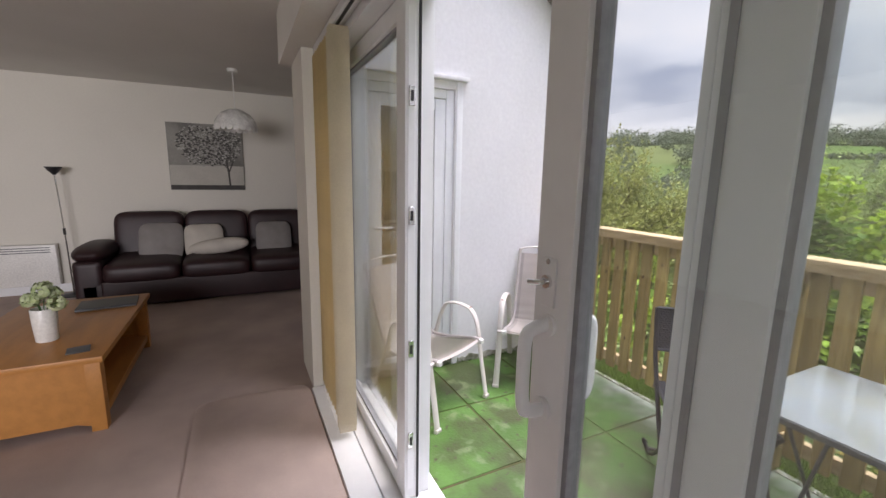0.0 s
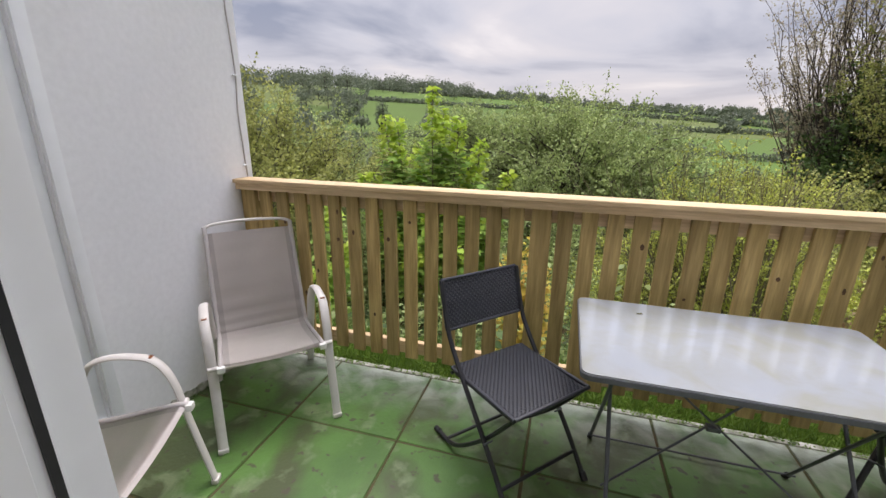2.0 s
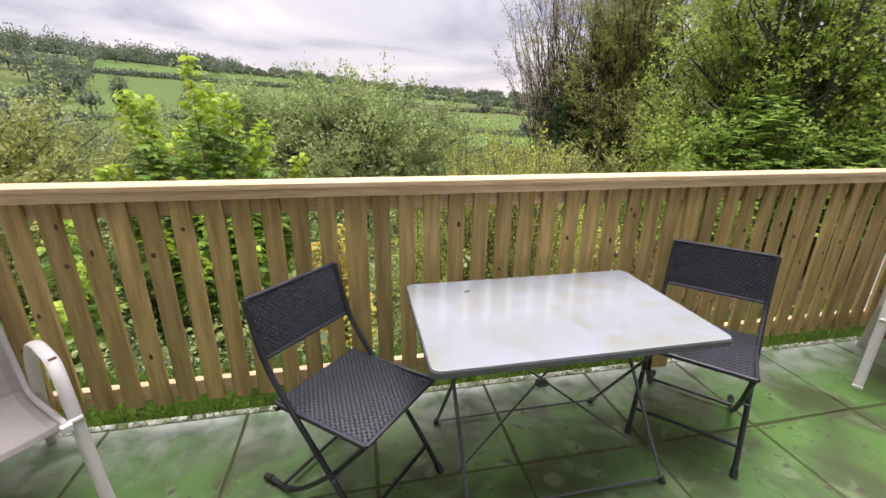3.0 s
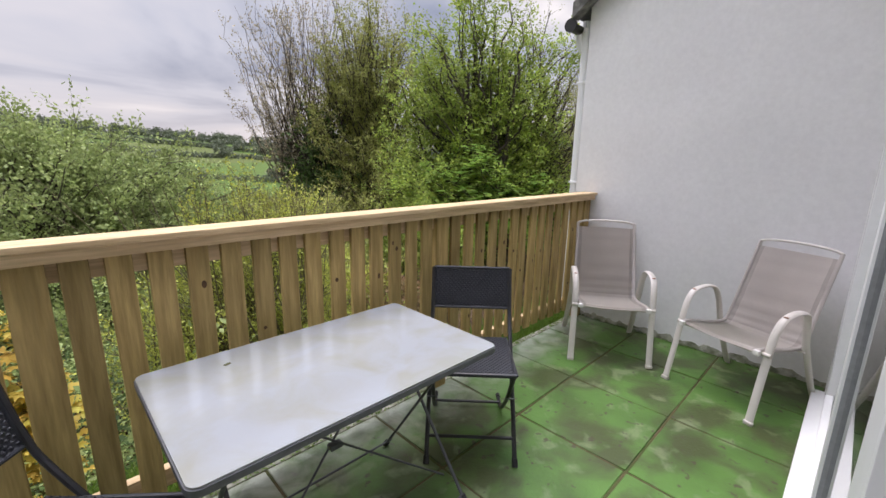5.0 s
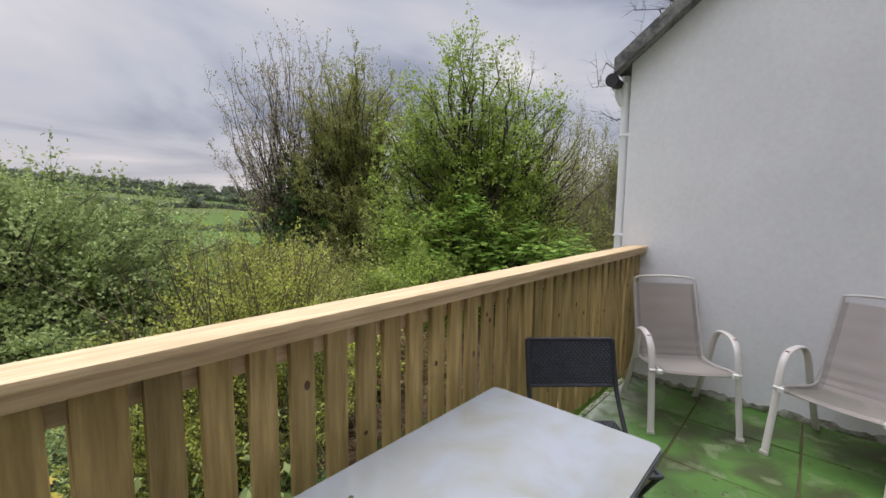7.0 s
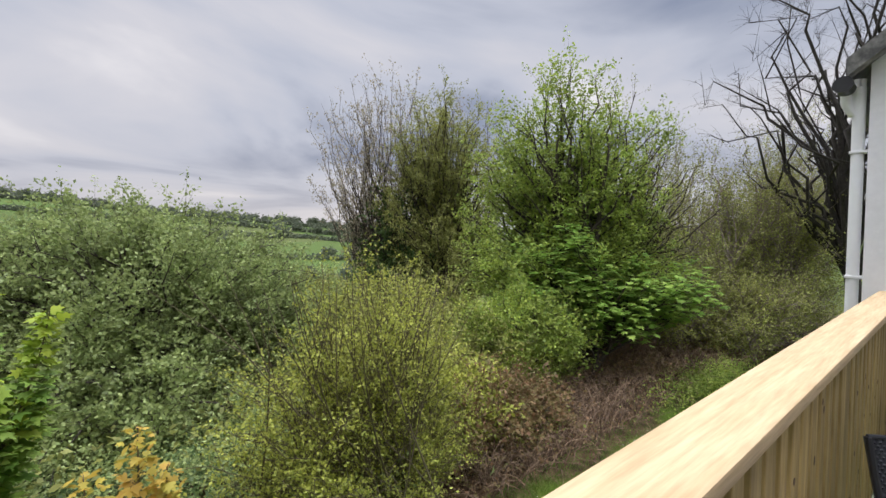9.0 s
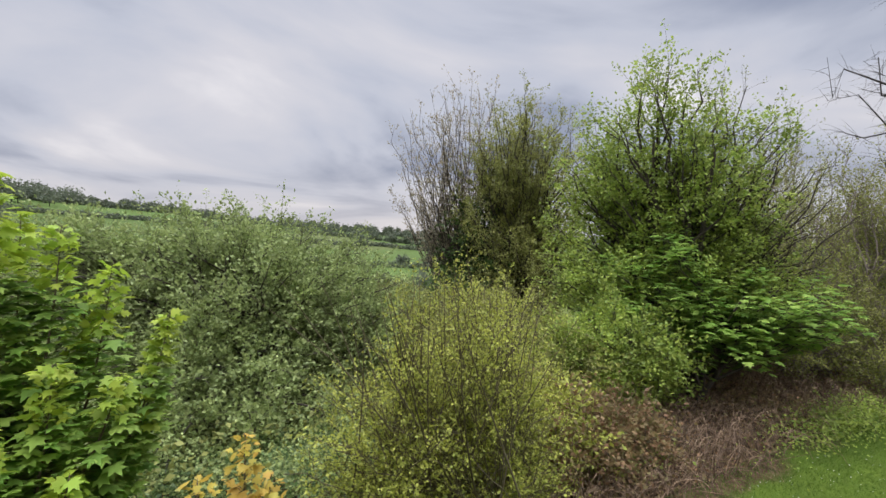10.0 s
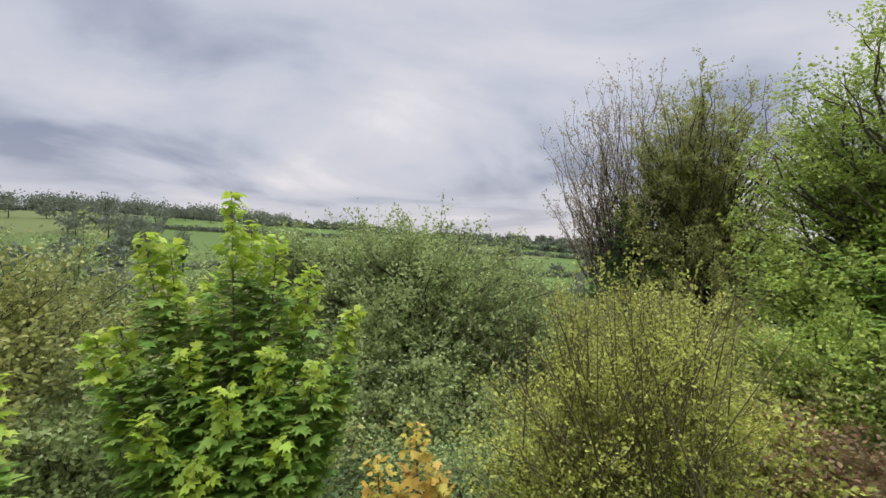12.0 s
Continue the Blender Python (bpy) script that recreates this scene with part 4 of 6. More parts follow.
for k, (yc, mat, sz, lab2) in enumerate(((-3.16, CUSHION, 0.43, "grey square cushion leaning on the sofa back"), (-2.74, CUSHION_PALE, 0.40, "cream square cushion leaning on the sofa back"), (-1.99, CUSHION, 0.41, "grey square cushion leaning on the sofa back"))):
    cu = tagged(new("cushion", finish(pillow(sz, sz, 0.17, 5, 14, 1.5), "cushion", mat)), lab2, "cushion", "sofa cushions")
    cu.matrix_basis = pose(SX - 0.42, yc, ZI + 0.44 + sz * 0.42, 0, 68, (-3, 4, -2)[k])
th = tagged(new("throw", finish(pillow(0.20, 0.62, 0.17, 3, 14, 2.2), "throw", CUSHION_PALE)), "folded cream throw lying on the seat", "throw blanket")
th.matrix_basis = pose(SX - 0.24, -2.58, ZI + 0.565, 6, 0, -6)

ct = thing("coffee_table", "honey oak coffee table with an open shelf", "coffee table")
CX0, CX1, CY0, CY1, CZ = -2.31, -1.04, -3.78, -3.055, ZI + 0.425
part("tabletop", slab(CX0 - 0.02, CX1 + 0.02, CY0 - 0.02, CY1 + 0.02, CZ - 0.035, CZ, 0.008), OAK, ct)
for x0 in (CX0, CX1 - 0.07):
    for y0 in (CY0, CY1 - 0.07):
        part("leg", slab(x0, x0 + 0.07, y0, y0 + 0.07, ZI, CZ - 0.036, 0.006), OAK, ct)
for x0 in (CX0 + 0.012, CX1 - 0.042):
    bm = bmesh.new()
    prism_pts = [(CY0 + 0.07, CZ - 0.036), (CY0 + 0.07, ZI + 0.03), (CY0 + 0.13, ZI + 0.05), (CY1 - 0.13, ZI + 0.05), (CY1 - 0.07, ZI + 0.03), (CY1 - 0.07, CZ - 0.036)]
    prism(bm, x0, x0 + 0.03, prism_pts)
    part("end_panel", bm, OAK, ct)
part("shelf", slab(CX0 + 0.045, CX1 - 0.045, CY0 + 0.02, CY1 - 0.012, ZI + 0.055, ZI + 0.105, 0.005), OAK, ct)
part("divider", slab(CX0 + 0.045, CX1 - 0.045, (CY0 + CY1) / 2 - 0.01, (CY0 + CY1) / 2 + 0.01, ZI + 0.106, CZ - 0.036), OAK, ct)

vase = thing("vase", "white ceramic vase with green-white flowers on the coffee table", "vase", m=pose(-1.40, -3.37, CZ))
part("body", lathe([(0.045, 0), (0.05, 0.004), (0.056, 0.10), (0.058, 0.185), (0.055, 0.19), (0.052, 0.186), (0.05, 0.02)]), CERAMIC, vase)
STEM = material("flower_stem", (0.06, 0.14, 0.03), 0.6)
PETAL = material("green_white_petals", (0.62, 0.68, 0.46), 0.8, scale=30, other=(0.42, 0.52, 0.24), fine=90, bump=0.3)
rng = random.Random(8)
for k, (dx, dy, dz, r) in enumerate(((0.02, 0.02, 0.30, 0.045), (-0.03, -0.06, 0.235, 0.040), (0.05, 0.08, 0.225, 0.042), (-0.02, 0.05, 0.265, 0.038), (0.03, -0.02, 0.255, 0.036))):
    st = part("flower", tube(bmesh.new(), smooth_path([(0, 0, 0.10), (dx * 0.4, dy * 0.4, 0.2), (dx, dy, dz)], 4), 0.003, 6), STEM, vase)
    bm = bmesh.new()
    for j in range(70):
        v = Vector((rng.gauss(0, 1), rng.gauss(0, 1), rng.gauss(0, 1))).normalized()
        t1 = v.cross(Vector((0.3, 0.5, 0.8))).normalized()
        t2 = v.cross(t1)
        c0 = Vector((dx, dy, dz)) + v * r * rng.uniform(0.75, 1.0)
        s = r * 0.34
        bm.faces.new([bm.verts.new(c0 + t1 * s), bm.verts.new(c0 + t2 * s + v * s * 0.5), bm.verts.new(c0 - t1 * s), bm.verts.new(c0 - t2 * s + v * s * 0.5)])
    part("petals", bm, PETAL, st)
lp = thing("laptop", "closed black laptop lying on the coffee table", "laptop", m=pose(-2.07, -3.24, CZ, 0, 0, 96))
part("base", slab(-0.17, 0.17, -0.12, 0.12, 0.001, 0.012, 0.004), GREY_METAL, lp)
part("lid", slab(-0.17, 0.17, -0.12, 0.12, 0.0125, 0.020, 0.003), BLACK_METAL, lp)
cs = tagged(new("coaster", finish(slab(-0.05, 0.05, -0.05, 0.05, 0, 0.006, 0.002), "coaster", GREY_METAL)), "square grey coaster on the coffee table", "coaster")
cs.matrix_basis = pose(-1.16, -3.17, CZ + 0.0005, 0, 0, 12)

pic = thing("canvas_picture", "grey canvas picture of a blossoming tree", "picture")
CANVAS = material("grey_canvas", (0.34, 0.33, 0.30), 0.9, scale=3, other=(0.20, 0.195, 0.18), fine=120, bump=0.2)
SNOW = material("pale_canvas", (0.52, 0.50, 0.45), 0.9, scale=4, amount=0.1, fine=120, bump=0.2)
DARKP = material("dark_print", (0.10, 0.095, 0.09), 0.9)
LIGHTP = material("light_print", (0.50, 0.49, 0.46), 0.9)
PY0, PY1, PZ0, PZ1 = -3.09, -2.27, 1.274, 2.080
part("stretched_canvas", slab(WX + 0.002, WX + 0.036, PY0, PY1, PZ0, PZ1, 0.004), CANVAS, pic)
part("snow_field", slab(WX + 0.0362, WX + 0.0372, PY0 + 0.005, PY1 - 0.005, PZ0 + 0.06, PZ0 + 0.30), SNOW, pic, smooth=False)
part("ground_strip", slab(WX + 0.0362, WX + 0.0372, PY0 + 0.005, PY1 - 0.005, PZ0 + 0.004, PZ0 + 0.058), DARKP, pic, smooth=False)
bm = bmesh.new()
TYP = PY1 - 0.17
xq = WX + 0.0385
for pts, r in (([(TYP, PZ0 + 0.05), (TYP - 0.008, PZ0 + 0.22), (TYP - 0.03, PZ0 + 0.38)], 0.011), ([(TYP - 0.005, PZ0 + 0.22), (TYP + 0.05, PZ0 + 0.36), (TYP + 0.07, PZ0 + 0.5)], 0.008),
               ([(TYP - 0.01, PZ0 + 0.26), (TYP - 0.14, PZ0 + 0.42), (TYP - 0.3, PZ0 + 0.5)], 0.007), ([(TYP - 0.02, PZ0 + 0.32), (TYP - 0.08, PZ0 + 0.5), (TYP - 0.16, PZ0 + 0.66)], 0.007)):
    tube(bm, [(xq, a, b) for a, b in pts], 0.0012, 6, r, Vector((1, 0, 0)))
part("painted_trunk", bm, DARKP, pic)
rng = random.Random(5)
for mat, n, nm in ((DARKP, 620, "dark_leaves"), (LIGHTP, 420, "pale_blossom")):
    bm = bmesh.new()
    for j in range(n):
        a, r = rng.uniform(0, 2 * math.pi), math.sqrt(rng.random())
        yy, zz = TYP - 0.20 + 0.36 * r * math.cos(a), PZ0 + 0.56 + 0.25 * r * math.sin(a) + rng.uniform(-0.03, 0.03)
        if not (PY0 + 0.02 < yy < PY1 - 0.02 and zz < PZ1 - 0.03):
            continue
        s, t = rng.uniform(0.008, 0.017), rng.uniform(0, 3.14)
        xx = xq + rng.uniform(0.0005, 0.004)
        bm.faces.new([bm.verts.new((xx, yy + s * math.cos(t + q), zz + s * 0.7 * math.sin(t + q))) for q in (0, 1.3, 2.6, 3.9, 5.2)])
    part(nm, bm, mat, pic, smooth=False)

fl = thing("floor_lamp", "slim chrome floor lamp with a dark bowl shade", "floor lamp")
part("base", lathe([(0.12, 0), (0.12, 0.012), (0.02, 0.025), (0.008, 0.03)], 24), BLACK_METAL, fl, m=pose(-4.28, -4.08, ZI))
part("pole", tube(bmesh.new(), smooth_path([(-4.28, -4.08, ZI + 0.02), (-4.28, -4.09, 0.8), (-4.28, -4.11, 1.45)], 6), 0.008, 8), CHROME, fl)
part("shade", lathe([(0.012, 0), (0.055, 0.05), (0.075, 0.085), (0.071, 0.085), (0.05, 0.053), (0.008, 0.01)], 20), BLACK_METAL, fl, m=pose(-4.28, -4.11, 1.435))
part("switch", tube(bmesh.new(), [(-4.28, -4.09, 0.79), (-4.28, -4.091, 0.86)], 0.013, 8), BLACK_METAL, fl)
part("cord", tube(bmesh.new(), smooth_path([(-4.28, -4.087, 0.6), (-4.32, -4.05, 0.35), (-4.40, -4.02, ZI + 0.12), (-4.46, -4.0, ZI + 0.02)], 5), 0.003, 6), UPVC, fl)

ht = thing("panel_heater", "white electric panel heater on the wall", "heater")
part("body", slab(WX + 0.03, WX + 0.10, -5.05, -4.22, ZI + 0.11, ZI + 0.57, 0.012, 3), CERAMIC, ht)
part("bracket", slab(WX + 0.002, WX + 0.032, -4.9, -4.4, ZI + 0.25, ZI + 0.4), GREY_METAL, ht)
for k in range(3):
    part("grille_slot", slab(WX + 0.098, WX + 0.1015, -5.0, -4.27, ZI + 0.48 + 0.026 * k, ZI + 0.489 + 0.026 * k), GREY_METAL, ht, smooth=False)

pd = thing("pendant_lamp", "unlit pendant lamp with a pale capiz dome shade", "ceiling lamp", m=pose(-3.24, -2.335, 0))
part("ceiling_rose", lathe([(0.05, ZC - 0.03), (0.05, ZC - 0.001)], 20), CERAMIC, pd)
part("flex", tube(bmesh.new(), [(0, 0, ZC - 0.03), (0, 0, 2.12)], 0.004, 6), CERAMIC, pd)
bm = bmesh.new()
rng = random.Random(3)
for i in range(9):
    u = radians(8 + 78 * i / 8)
    n = max(6, int(22 * math.sin(u)))
    for k in range(n):
        v = 2 * math.pi * (k + 0.5 * (i % 2)) / n
        nrm = Vector((math.sin(u) * math.cos(v), math.sin(u) * math.sin(v), math.cos(u)))
        c0 = nrm * 0.19 + Vector((0, 0, 1.92))
        t1 = nrm.cross(Vector((0, 0, 1))).normalized()
        t2 = nrm.cross(t1)
        s = 0.036
        bm.faces.new([bm.verts.new(c0 + nrm * rng.uniform(0, 0.012) + (t1 * math.cos(q) + t2 * math.sin(q)) * s) for q in (radians(60 * j) for j in range(6))])
part("shade", bm, CERAMIC, pd, "pale shell disc shade", smooth=False)

mat_bm = round_plate(-1.10, 0.9, -2.65, YD - 0.345, ZI + 0.0005, ZI + 0.016, 0.09)
bevel(mat_bm, 0.005)
tagged(new("door_mat", finish(mat_bm, "door_mat", CARPET)), "brown-grey carpet mat lying inside the patio doors", "mat")

sb = thing("sideboard", "oak sideboard standing in the dining room", "sideboard")
part("body", slab(-2.35, -1.85, -1.25, -0.10, ZI, ZI + 0.88, 0.006), OAK, sb)
part("top", slab(-2.38, -1.82, -1.28, -0.09, ZI + 0.882, ZI + 0.91, 0.006), OAK, sb)
for y in (-1.22, -0.66):
    d = part("door", slab(-1.848, -1.832, y, y + 0.53, ZI + 0.06, ZI + 0.85, 0.004), OAK, sb)
    part("knob", tube(bmesh.new(), [(-1.832, y + 0.46, ZI + 0.5), (-1.81, y + 0.46, ZI + 0.5)], 0.012, 10), CHROME, d, "small metal knob")
tv = thing("television", "black television standing on the sideboard", "television")
part("screen", slab(-2.12, -2.08, -1.15, -0.35, ZI + 0.98, ZI + 1.42, 0.006), BLACK_METAL, tv)
part("stand", slab(-2.18, -2.02, -0.9, -0.6, ZI + 0.911, ZI + 0.978, 0.006), BLACK_METAL, tv)


# ---------------------------------------------------------------- the ground
def sstep(a, b, v):
    t = np.clip((v - a) / (b - a), 0, 1)
    return t * t * (3 - 2 * t)


RIDGE_AZ = np.array([-180, -90, -60, -38, -29, -20, -12, 0, 13, 30, 45, 70, 90, 180.0])
RIDGE_EL = np.array([3.0, 3.5, 4.0, 4.3, 4.2, 3.8, 3.3, 2.4, 1.5, 0.3, 0.1, 0.2, 0.6, 3.0])


def ground_z(x, y):
    """Height of the ground: a verge at the slab, a bank, the lower garden, then a valley and the hills behind it."""
    x, y = np.asarray(x, float), np.asarray(y, float)
    d = np.hypot(x, y)
    az = np.degrees(np.arctan2(x, y))
    near = -0.035 - 2.42 * sstep(0.42, 2.3, y)
    near = near + np.where((x > XR + 0.2), -2.42 * (1 - sstep(0.42, 2.3, y)) * sstep(XR + 0.2, XR + 1.2, x), 0)
    near = near + np.where((x < XL - 0.2), -2.0 * (1 - sstep(0.42, 2.3, y)) * sstep(0, 1.5, XL - 0.2 - x), 0)
    lump = 0.10 * np.sin(x * 0.9 + 1.1) * np.sin(y * 1.1) * sstep(4, 7, y)
    fall = -1.0 * sstep(6, 14, y) - 13.0 * sstep(10, 150, d) * sstep(-0.2, 0.5, y / np.maximum(d, 1e-3))
    el = np.interp(az, RIDGE_AZ, RIDGE_EL)
    top = 1.6 + 620 * np.tan(np.radians(el))
    hill = (top + 17.4) * sstep(150, 640, d) ** 0.9
    roll = 1.6 * np.sin(x * 0.021 + 0.4) * np.sin(y * 0.017 + 1.0) * sstep(60, 200, d)
    far = -45 * sstep(680, 1500, d)
    return near + lump + fall + hill * sstep(-0.35, 0.1, y / np.maximum(d, 1e-3)) + roll + far


def sheet_mesh(name, verts, faces, mat):
    me = bpy.data.meshes.new(name)
    me.from_pydata(verts, [], faces)
    me.materials.append(mat)
    me.update()
    return me


GROUND = bpy.data.materials.new("grass_and_fields")
GROUND.use_nodes = True
qn, ql = GROUND.node_tree.nodes, GROUND.node_tree.links
qb = qn["Principled BSDF"]
q_geo = qn.new("ShaderNodeNewGeometry")
q_sep = qn.new("ShaderNodeSeparateXYZ")
ql.new(q_geo.outputs["Position"], q_sep.inputs[0])


def qnoise(scale, detail=4, dist=0.0):
    n = qn.new("ShaderNodeTexNoise")
    n.inputs["Scale"].default_value, n.inputs["Detail"].default_value, n.inputs["Distortion"].default_value = scale, detail, dist
    ql.new(q_geo.outputs["Position"], n.inputs["Vector"])
    return n.outputs["Fac"]


def qramp(src, stops):
    n = qn.new("ShaderNodeValToRGB")
    e = n.color_ramp.elements
    e[0].position, e[0].color = stops[0][0], (*stops[0][1], 1)
    e[1].position, e[1].color = stops[-1][0], (*stops[-1][1], 1)
    for p, c in stops[1:-1]:
        e.new(p).color = (*c, 1)
    ql.new(src, n.inputs[0])
    return n.outputs[0]


def qmix(fac, a, b):
    n = qn.new("ShaderNodeMix")
    n.data_type = "RGBA"
    ql.new(fac, n.inputs[0]), ql.new(a, n.inputs[6]), ql.new(b, n.inputs[7])
    return n.outputs[2]


def qrange(src, a, b):
    n = qn.new("ShaderNodeMapRange")
    n.interpolation_type = "SMOOTHSTEP"
    n.inputs[1].default_value, n.inputs[2].default_value = a, b
    ql.new(src, n.inputs[0])
    return n.outputs[0]


lawn = qramp(qnoise(1.6, 6), [(0.35, (0.065, 0.105, 0.010)), (0.65, (0.105, 0.155, 0.014))])
lawn_f = qramp(qnoise(70, 4), [(0.3, (0.045, 0.075, 0.010)), (0.7, (0.105, 0.165, 0.028))])
mixl = qn.new("ShaderNodeMix")
mixl.data_type = "RGBA"
mixl.inputs[0].default_value = 0.45
ql.new(lawn, mixl.inputs[6]), ql.new(lawn_f, mixl.inputs[7])
litter = qramp(qnoise(5, 8, 0.6), [(0.34, (0.028, 0.017, 0.009)), (0.5, (0.075, 0.046, 0.025)), (0.68, (0.155, 0.105, 0.06))])
# the lawn ends in an uneven line beside the scrub
yy = qn.new("ShaderNodeMath")
yy.operation = "MULTIPLY_ADD"
yy.inputs[1].default_value = 1.6
ql.new(qnoise(0.7, 3), yy.inputs[0]), ql.new(q_sep.outputs[1], yy.inputs[2])
garden = qmix(qrange(yy.outputs[0], 4.35, 4.75), mixl.outputs[2], litter)
vor = qn.new("ShaderNodeTexVoronoi")
vor.inputs["Scale"].default_value = 0.0085
ql.new(q_geo.outputs["Position"], vor.inputs["Vector"])
sepc = qn.new("ShaderNodeSeparateColor")
ql.new(vor.outputs["Color"], sepc.inputs[0])
fields = qramp(sepc.outputs[0], [(0.0, (0.075, 0.105, 0.026)), (0.35, (0.090, 0.155, 0.028)), (0.62, (0.12, 0.125, 0.045)), (1.0, (0.080, 0.135, 0.026))])
rough_f = qramp(qnoise(0.05, 6), [(0.35, (0.06, 0.08, 0.03)), (0.65, (0.070, 0.115, 0.034))])
fmix = qn.new("ShaderNodeMix")
fmix.data_type = "RGBA"
fmix.inputs[0].default_value = 0.3
ql.new(fields, fmix.inputs[6]), ql.new(rough_f, fmix.inputs[7])
ln = qn.new("ShaderNodeVectorMath")
ln.operation = "LENGTH"
ql.new(q_geo.outputs["Position"], ln.inputs[0])
allg = qmix(qrange(ln.outputs["Value"], 22, 45), garden, fmix.outputs[2])
ql.new(allg, qb.inputs["Base Color"])
qb.inputs["Roughness"].default_value, qb.inputs["Specular IOR Level"].default_value = 0.9, 0.15
q_bump = qn.new("ShaderNodeBump")
q_bump.inputs["Strength"].default_value, q_bump.inputs["Distance"].default_value = 0.8, 0.04
ql.new(qnoise(45, 5), q_bump.inputs["Height"])
ql.new(q_bump.outputs[0], qb.inputs["Normal"])

# polar sheet round the balcony's edge, out to the horizon
radii = np.concatenate([np.linspace(0.0, 12, 60), 12 * (4500 / 12) ** (np.linspace(0, 1, 80)[1:])])
angs = np.radians(np.linspace(-180, 180, 241)[:-1])
R, A = np.meshgrid(radii[1:], angs, indexing="ij")
gx, gy = R * np.sin(A) + 1.4, R * np.cos(A) + 0.5
gz = ground_z(gx, gy)
inside = (gx > XL - 3.8) & (gx < XR + 3.9) & (gy < 0.11)
gz = np.where(inside, np.minimum(gz, -0.30), gz)
nr, na = gx.shape
verts = [(1.4, 0.5, float(ground_z(1.4, 0.5)))] + [tuple(map(float, p)) for p in zip(gx.ravel(), gy.ravel(), gz.ravel())]
faces = [(0, 1 + (k + 1) % na, 1 + k) for k in range(na)]
for i in range(nr - 1):
    for k in range(na):
        k2 = (k + 1) % na
        faces.append((1 + i * na + k, 1 + i * na + k2, 1 + (i + 1) * na + k2, 1 + (i + 1) * na + k))
ground = tagged(new("ground", sheet_mesh("ground", verts, faces, GROUND)), "green lawn, leaf-littered bank and far fields", "ground", "", "structure")
ground.data.shade_smooth()

# ---------------------------------------------------------------- plants
BARK = material("grey_brown_bark", (0.085, 0.068, 0.052), 0.9, scale=9, amount=0.4, fine=60, fine_amount=0.2, bump=0.6, stretch=(1, 1, 0.3))
BARK_DARK = material("dark_bark", (0.050, 0.042, 0.036), 0.9, scale=9, amount=0.4, fine=60, bump=0.5)
BARK_OLIVE = material("olive_stem_bark", (0.15, 0.125, 0.065), 0.85, scale=9, amount=0.3, fine=60, bump=0.3)
TWIG_PINK = material("brown_twig_bark", (0.25, 0.20, 0.17), 0.9, scale=9, amount=0.3)
L_MAPLE = leaf_material("maple_leaves", (0.34, 0.47, 0.095), (0.18, 0.33, 0.060), 0.25)
L_MAPLE_TOP = leaf_material("young_maple_leaves", (0.46, 0.55, 0.070), (0.29, 0.44, 0.055), 0.2)
L_GOLD = leaf_material("golden_leaves", (0.66, 0.42, 0.085), (0.52, 0.48, 0.085), 0.2)
L_WILLOW = leaf_material("grey_green_leaves", (0.39, 0.46, 0.175), (0.19, 0.255, 0.085), 0.3)
L_HAZEL = leaf_material("yellow_green_leaves", (0.50, 0.52, 0.10), (0.31, 0.36, 0.075), 0.25)
L_GREEN = leaf_material("fresh_green_leaves", (0.41, 0.49, 0.095), (0.20, 0.30, 0.06), 0.35)
L_OLIVE = leaf_material("olive_leaves", (0.40, 0.41, 0.12), (0.22, 0.245, 0.07), 0.3)
L_IVY = leaf_material("ivy_leaves", (0.12, 0.19, 0.055), (0.06, 0.105, 0.030), 0.3, 0.4)
L_PINK = leaf_material("bronze_buds", (0.44, 0.37, 0.27), (0.31, 0.29, 0.17), 0.2)
# aerial haze is put into this leaf colour: paler and greyer with distance
L_FAR_HAZED = leaf_material("hazed_distant_foliage", (0.17, 0.195, 0.125), (0.115, 0.14, 0.10), 0.3)
L_BRONZE = leaf_material("bronze_bramble_leaves", (0.30, 0.17, 0.095), (0.19, 0.18, 0.065), 0.3)
GRASSB = leaf_material("grass_blades", (0.15, 0.25, 0.036), (0.085, 0.155, 0.025), 0.25)
DEAD = material("dead_twigs", (0.30, 0.21, 0.135), 0.9, scale=6, other=(0.09, 0.052, 0.03), fine=40, island=0.4, bump=0.2)


def tubes_mesh(name, curves, mat, sides=4):
    """One mesh of many tapered tubes; a curve: (points as an n x 3 array, first radius, last radius)."""
    vs, fs, base = [], [], 0
    ring = np.array([[math.cos(2 * math.pi * k / sides), math.sin(2 * math.pi * k / sides)] for k in range(sides)])
    for pts, r0, r1 in curves:
        pts = np.asarray(pts, float)
        n = len(pts)
        d = np.gradient(pts, axis=0)
        d /= np.maximum(np.linalg.norm(d, axis=1, keepdims=True), 1e-9)
        ref = np.where(np.abs(d[:, 2:3]) > 0.9, [[1.0, 0, 0]], [[0, 0, 1.0]])
        s = np.cross(d, ref)
        s /= np.maximum(np.linalg.norm(s, axis=1, keepdims=True), 1e-9)
        o = np.cross(d, s)
        r = np.linspace(r0, r1, n)[:, None, None]
        v = pts[:, None, :] + r * (s[:, None, :] * ring[None, :, :1] + o[:, None, :] * ring[None, :, 1:])
        vs.append(v.reshape(-1, 3))
        i, k = np.meshgrid(np.arange(n - 1), np.arange(sides), indexing="ij")
        k2 = (k + 1) % sides
        fs.append(np.stack([base + i * sides + k, base + i * sides + k2, base + (i + 1) * sides + k2, base + (i + 1) * sides + k], -1).reshape(-1, 4))
        base += n * sides
    me = quick_mesh(name, np.concatenate(vs), np.concatenate(fs), mat)
    me.shade_smooth()
    return me


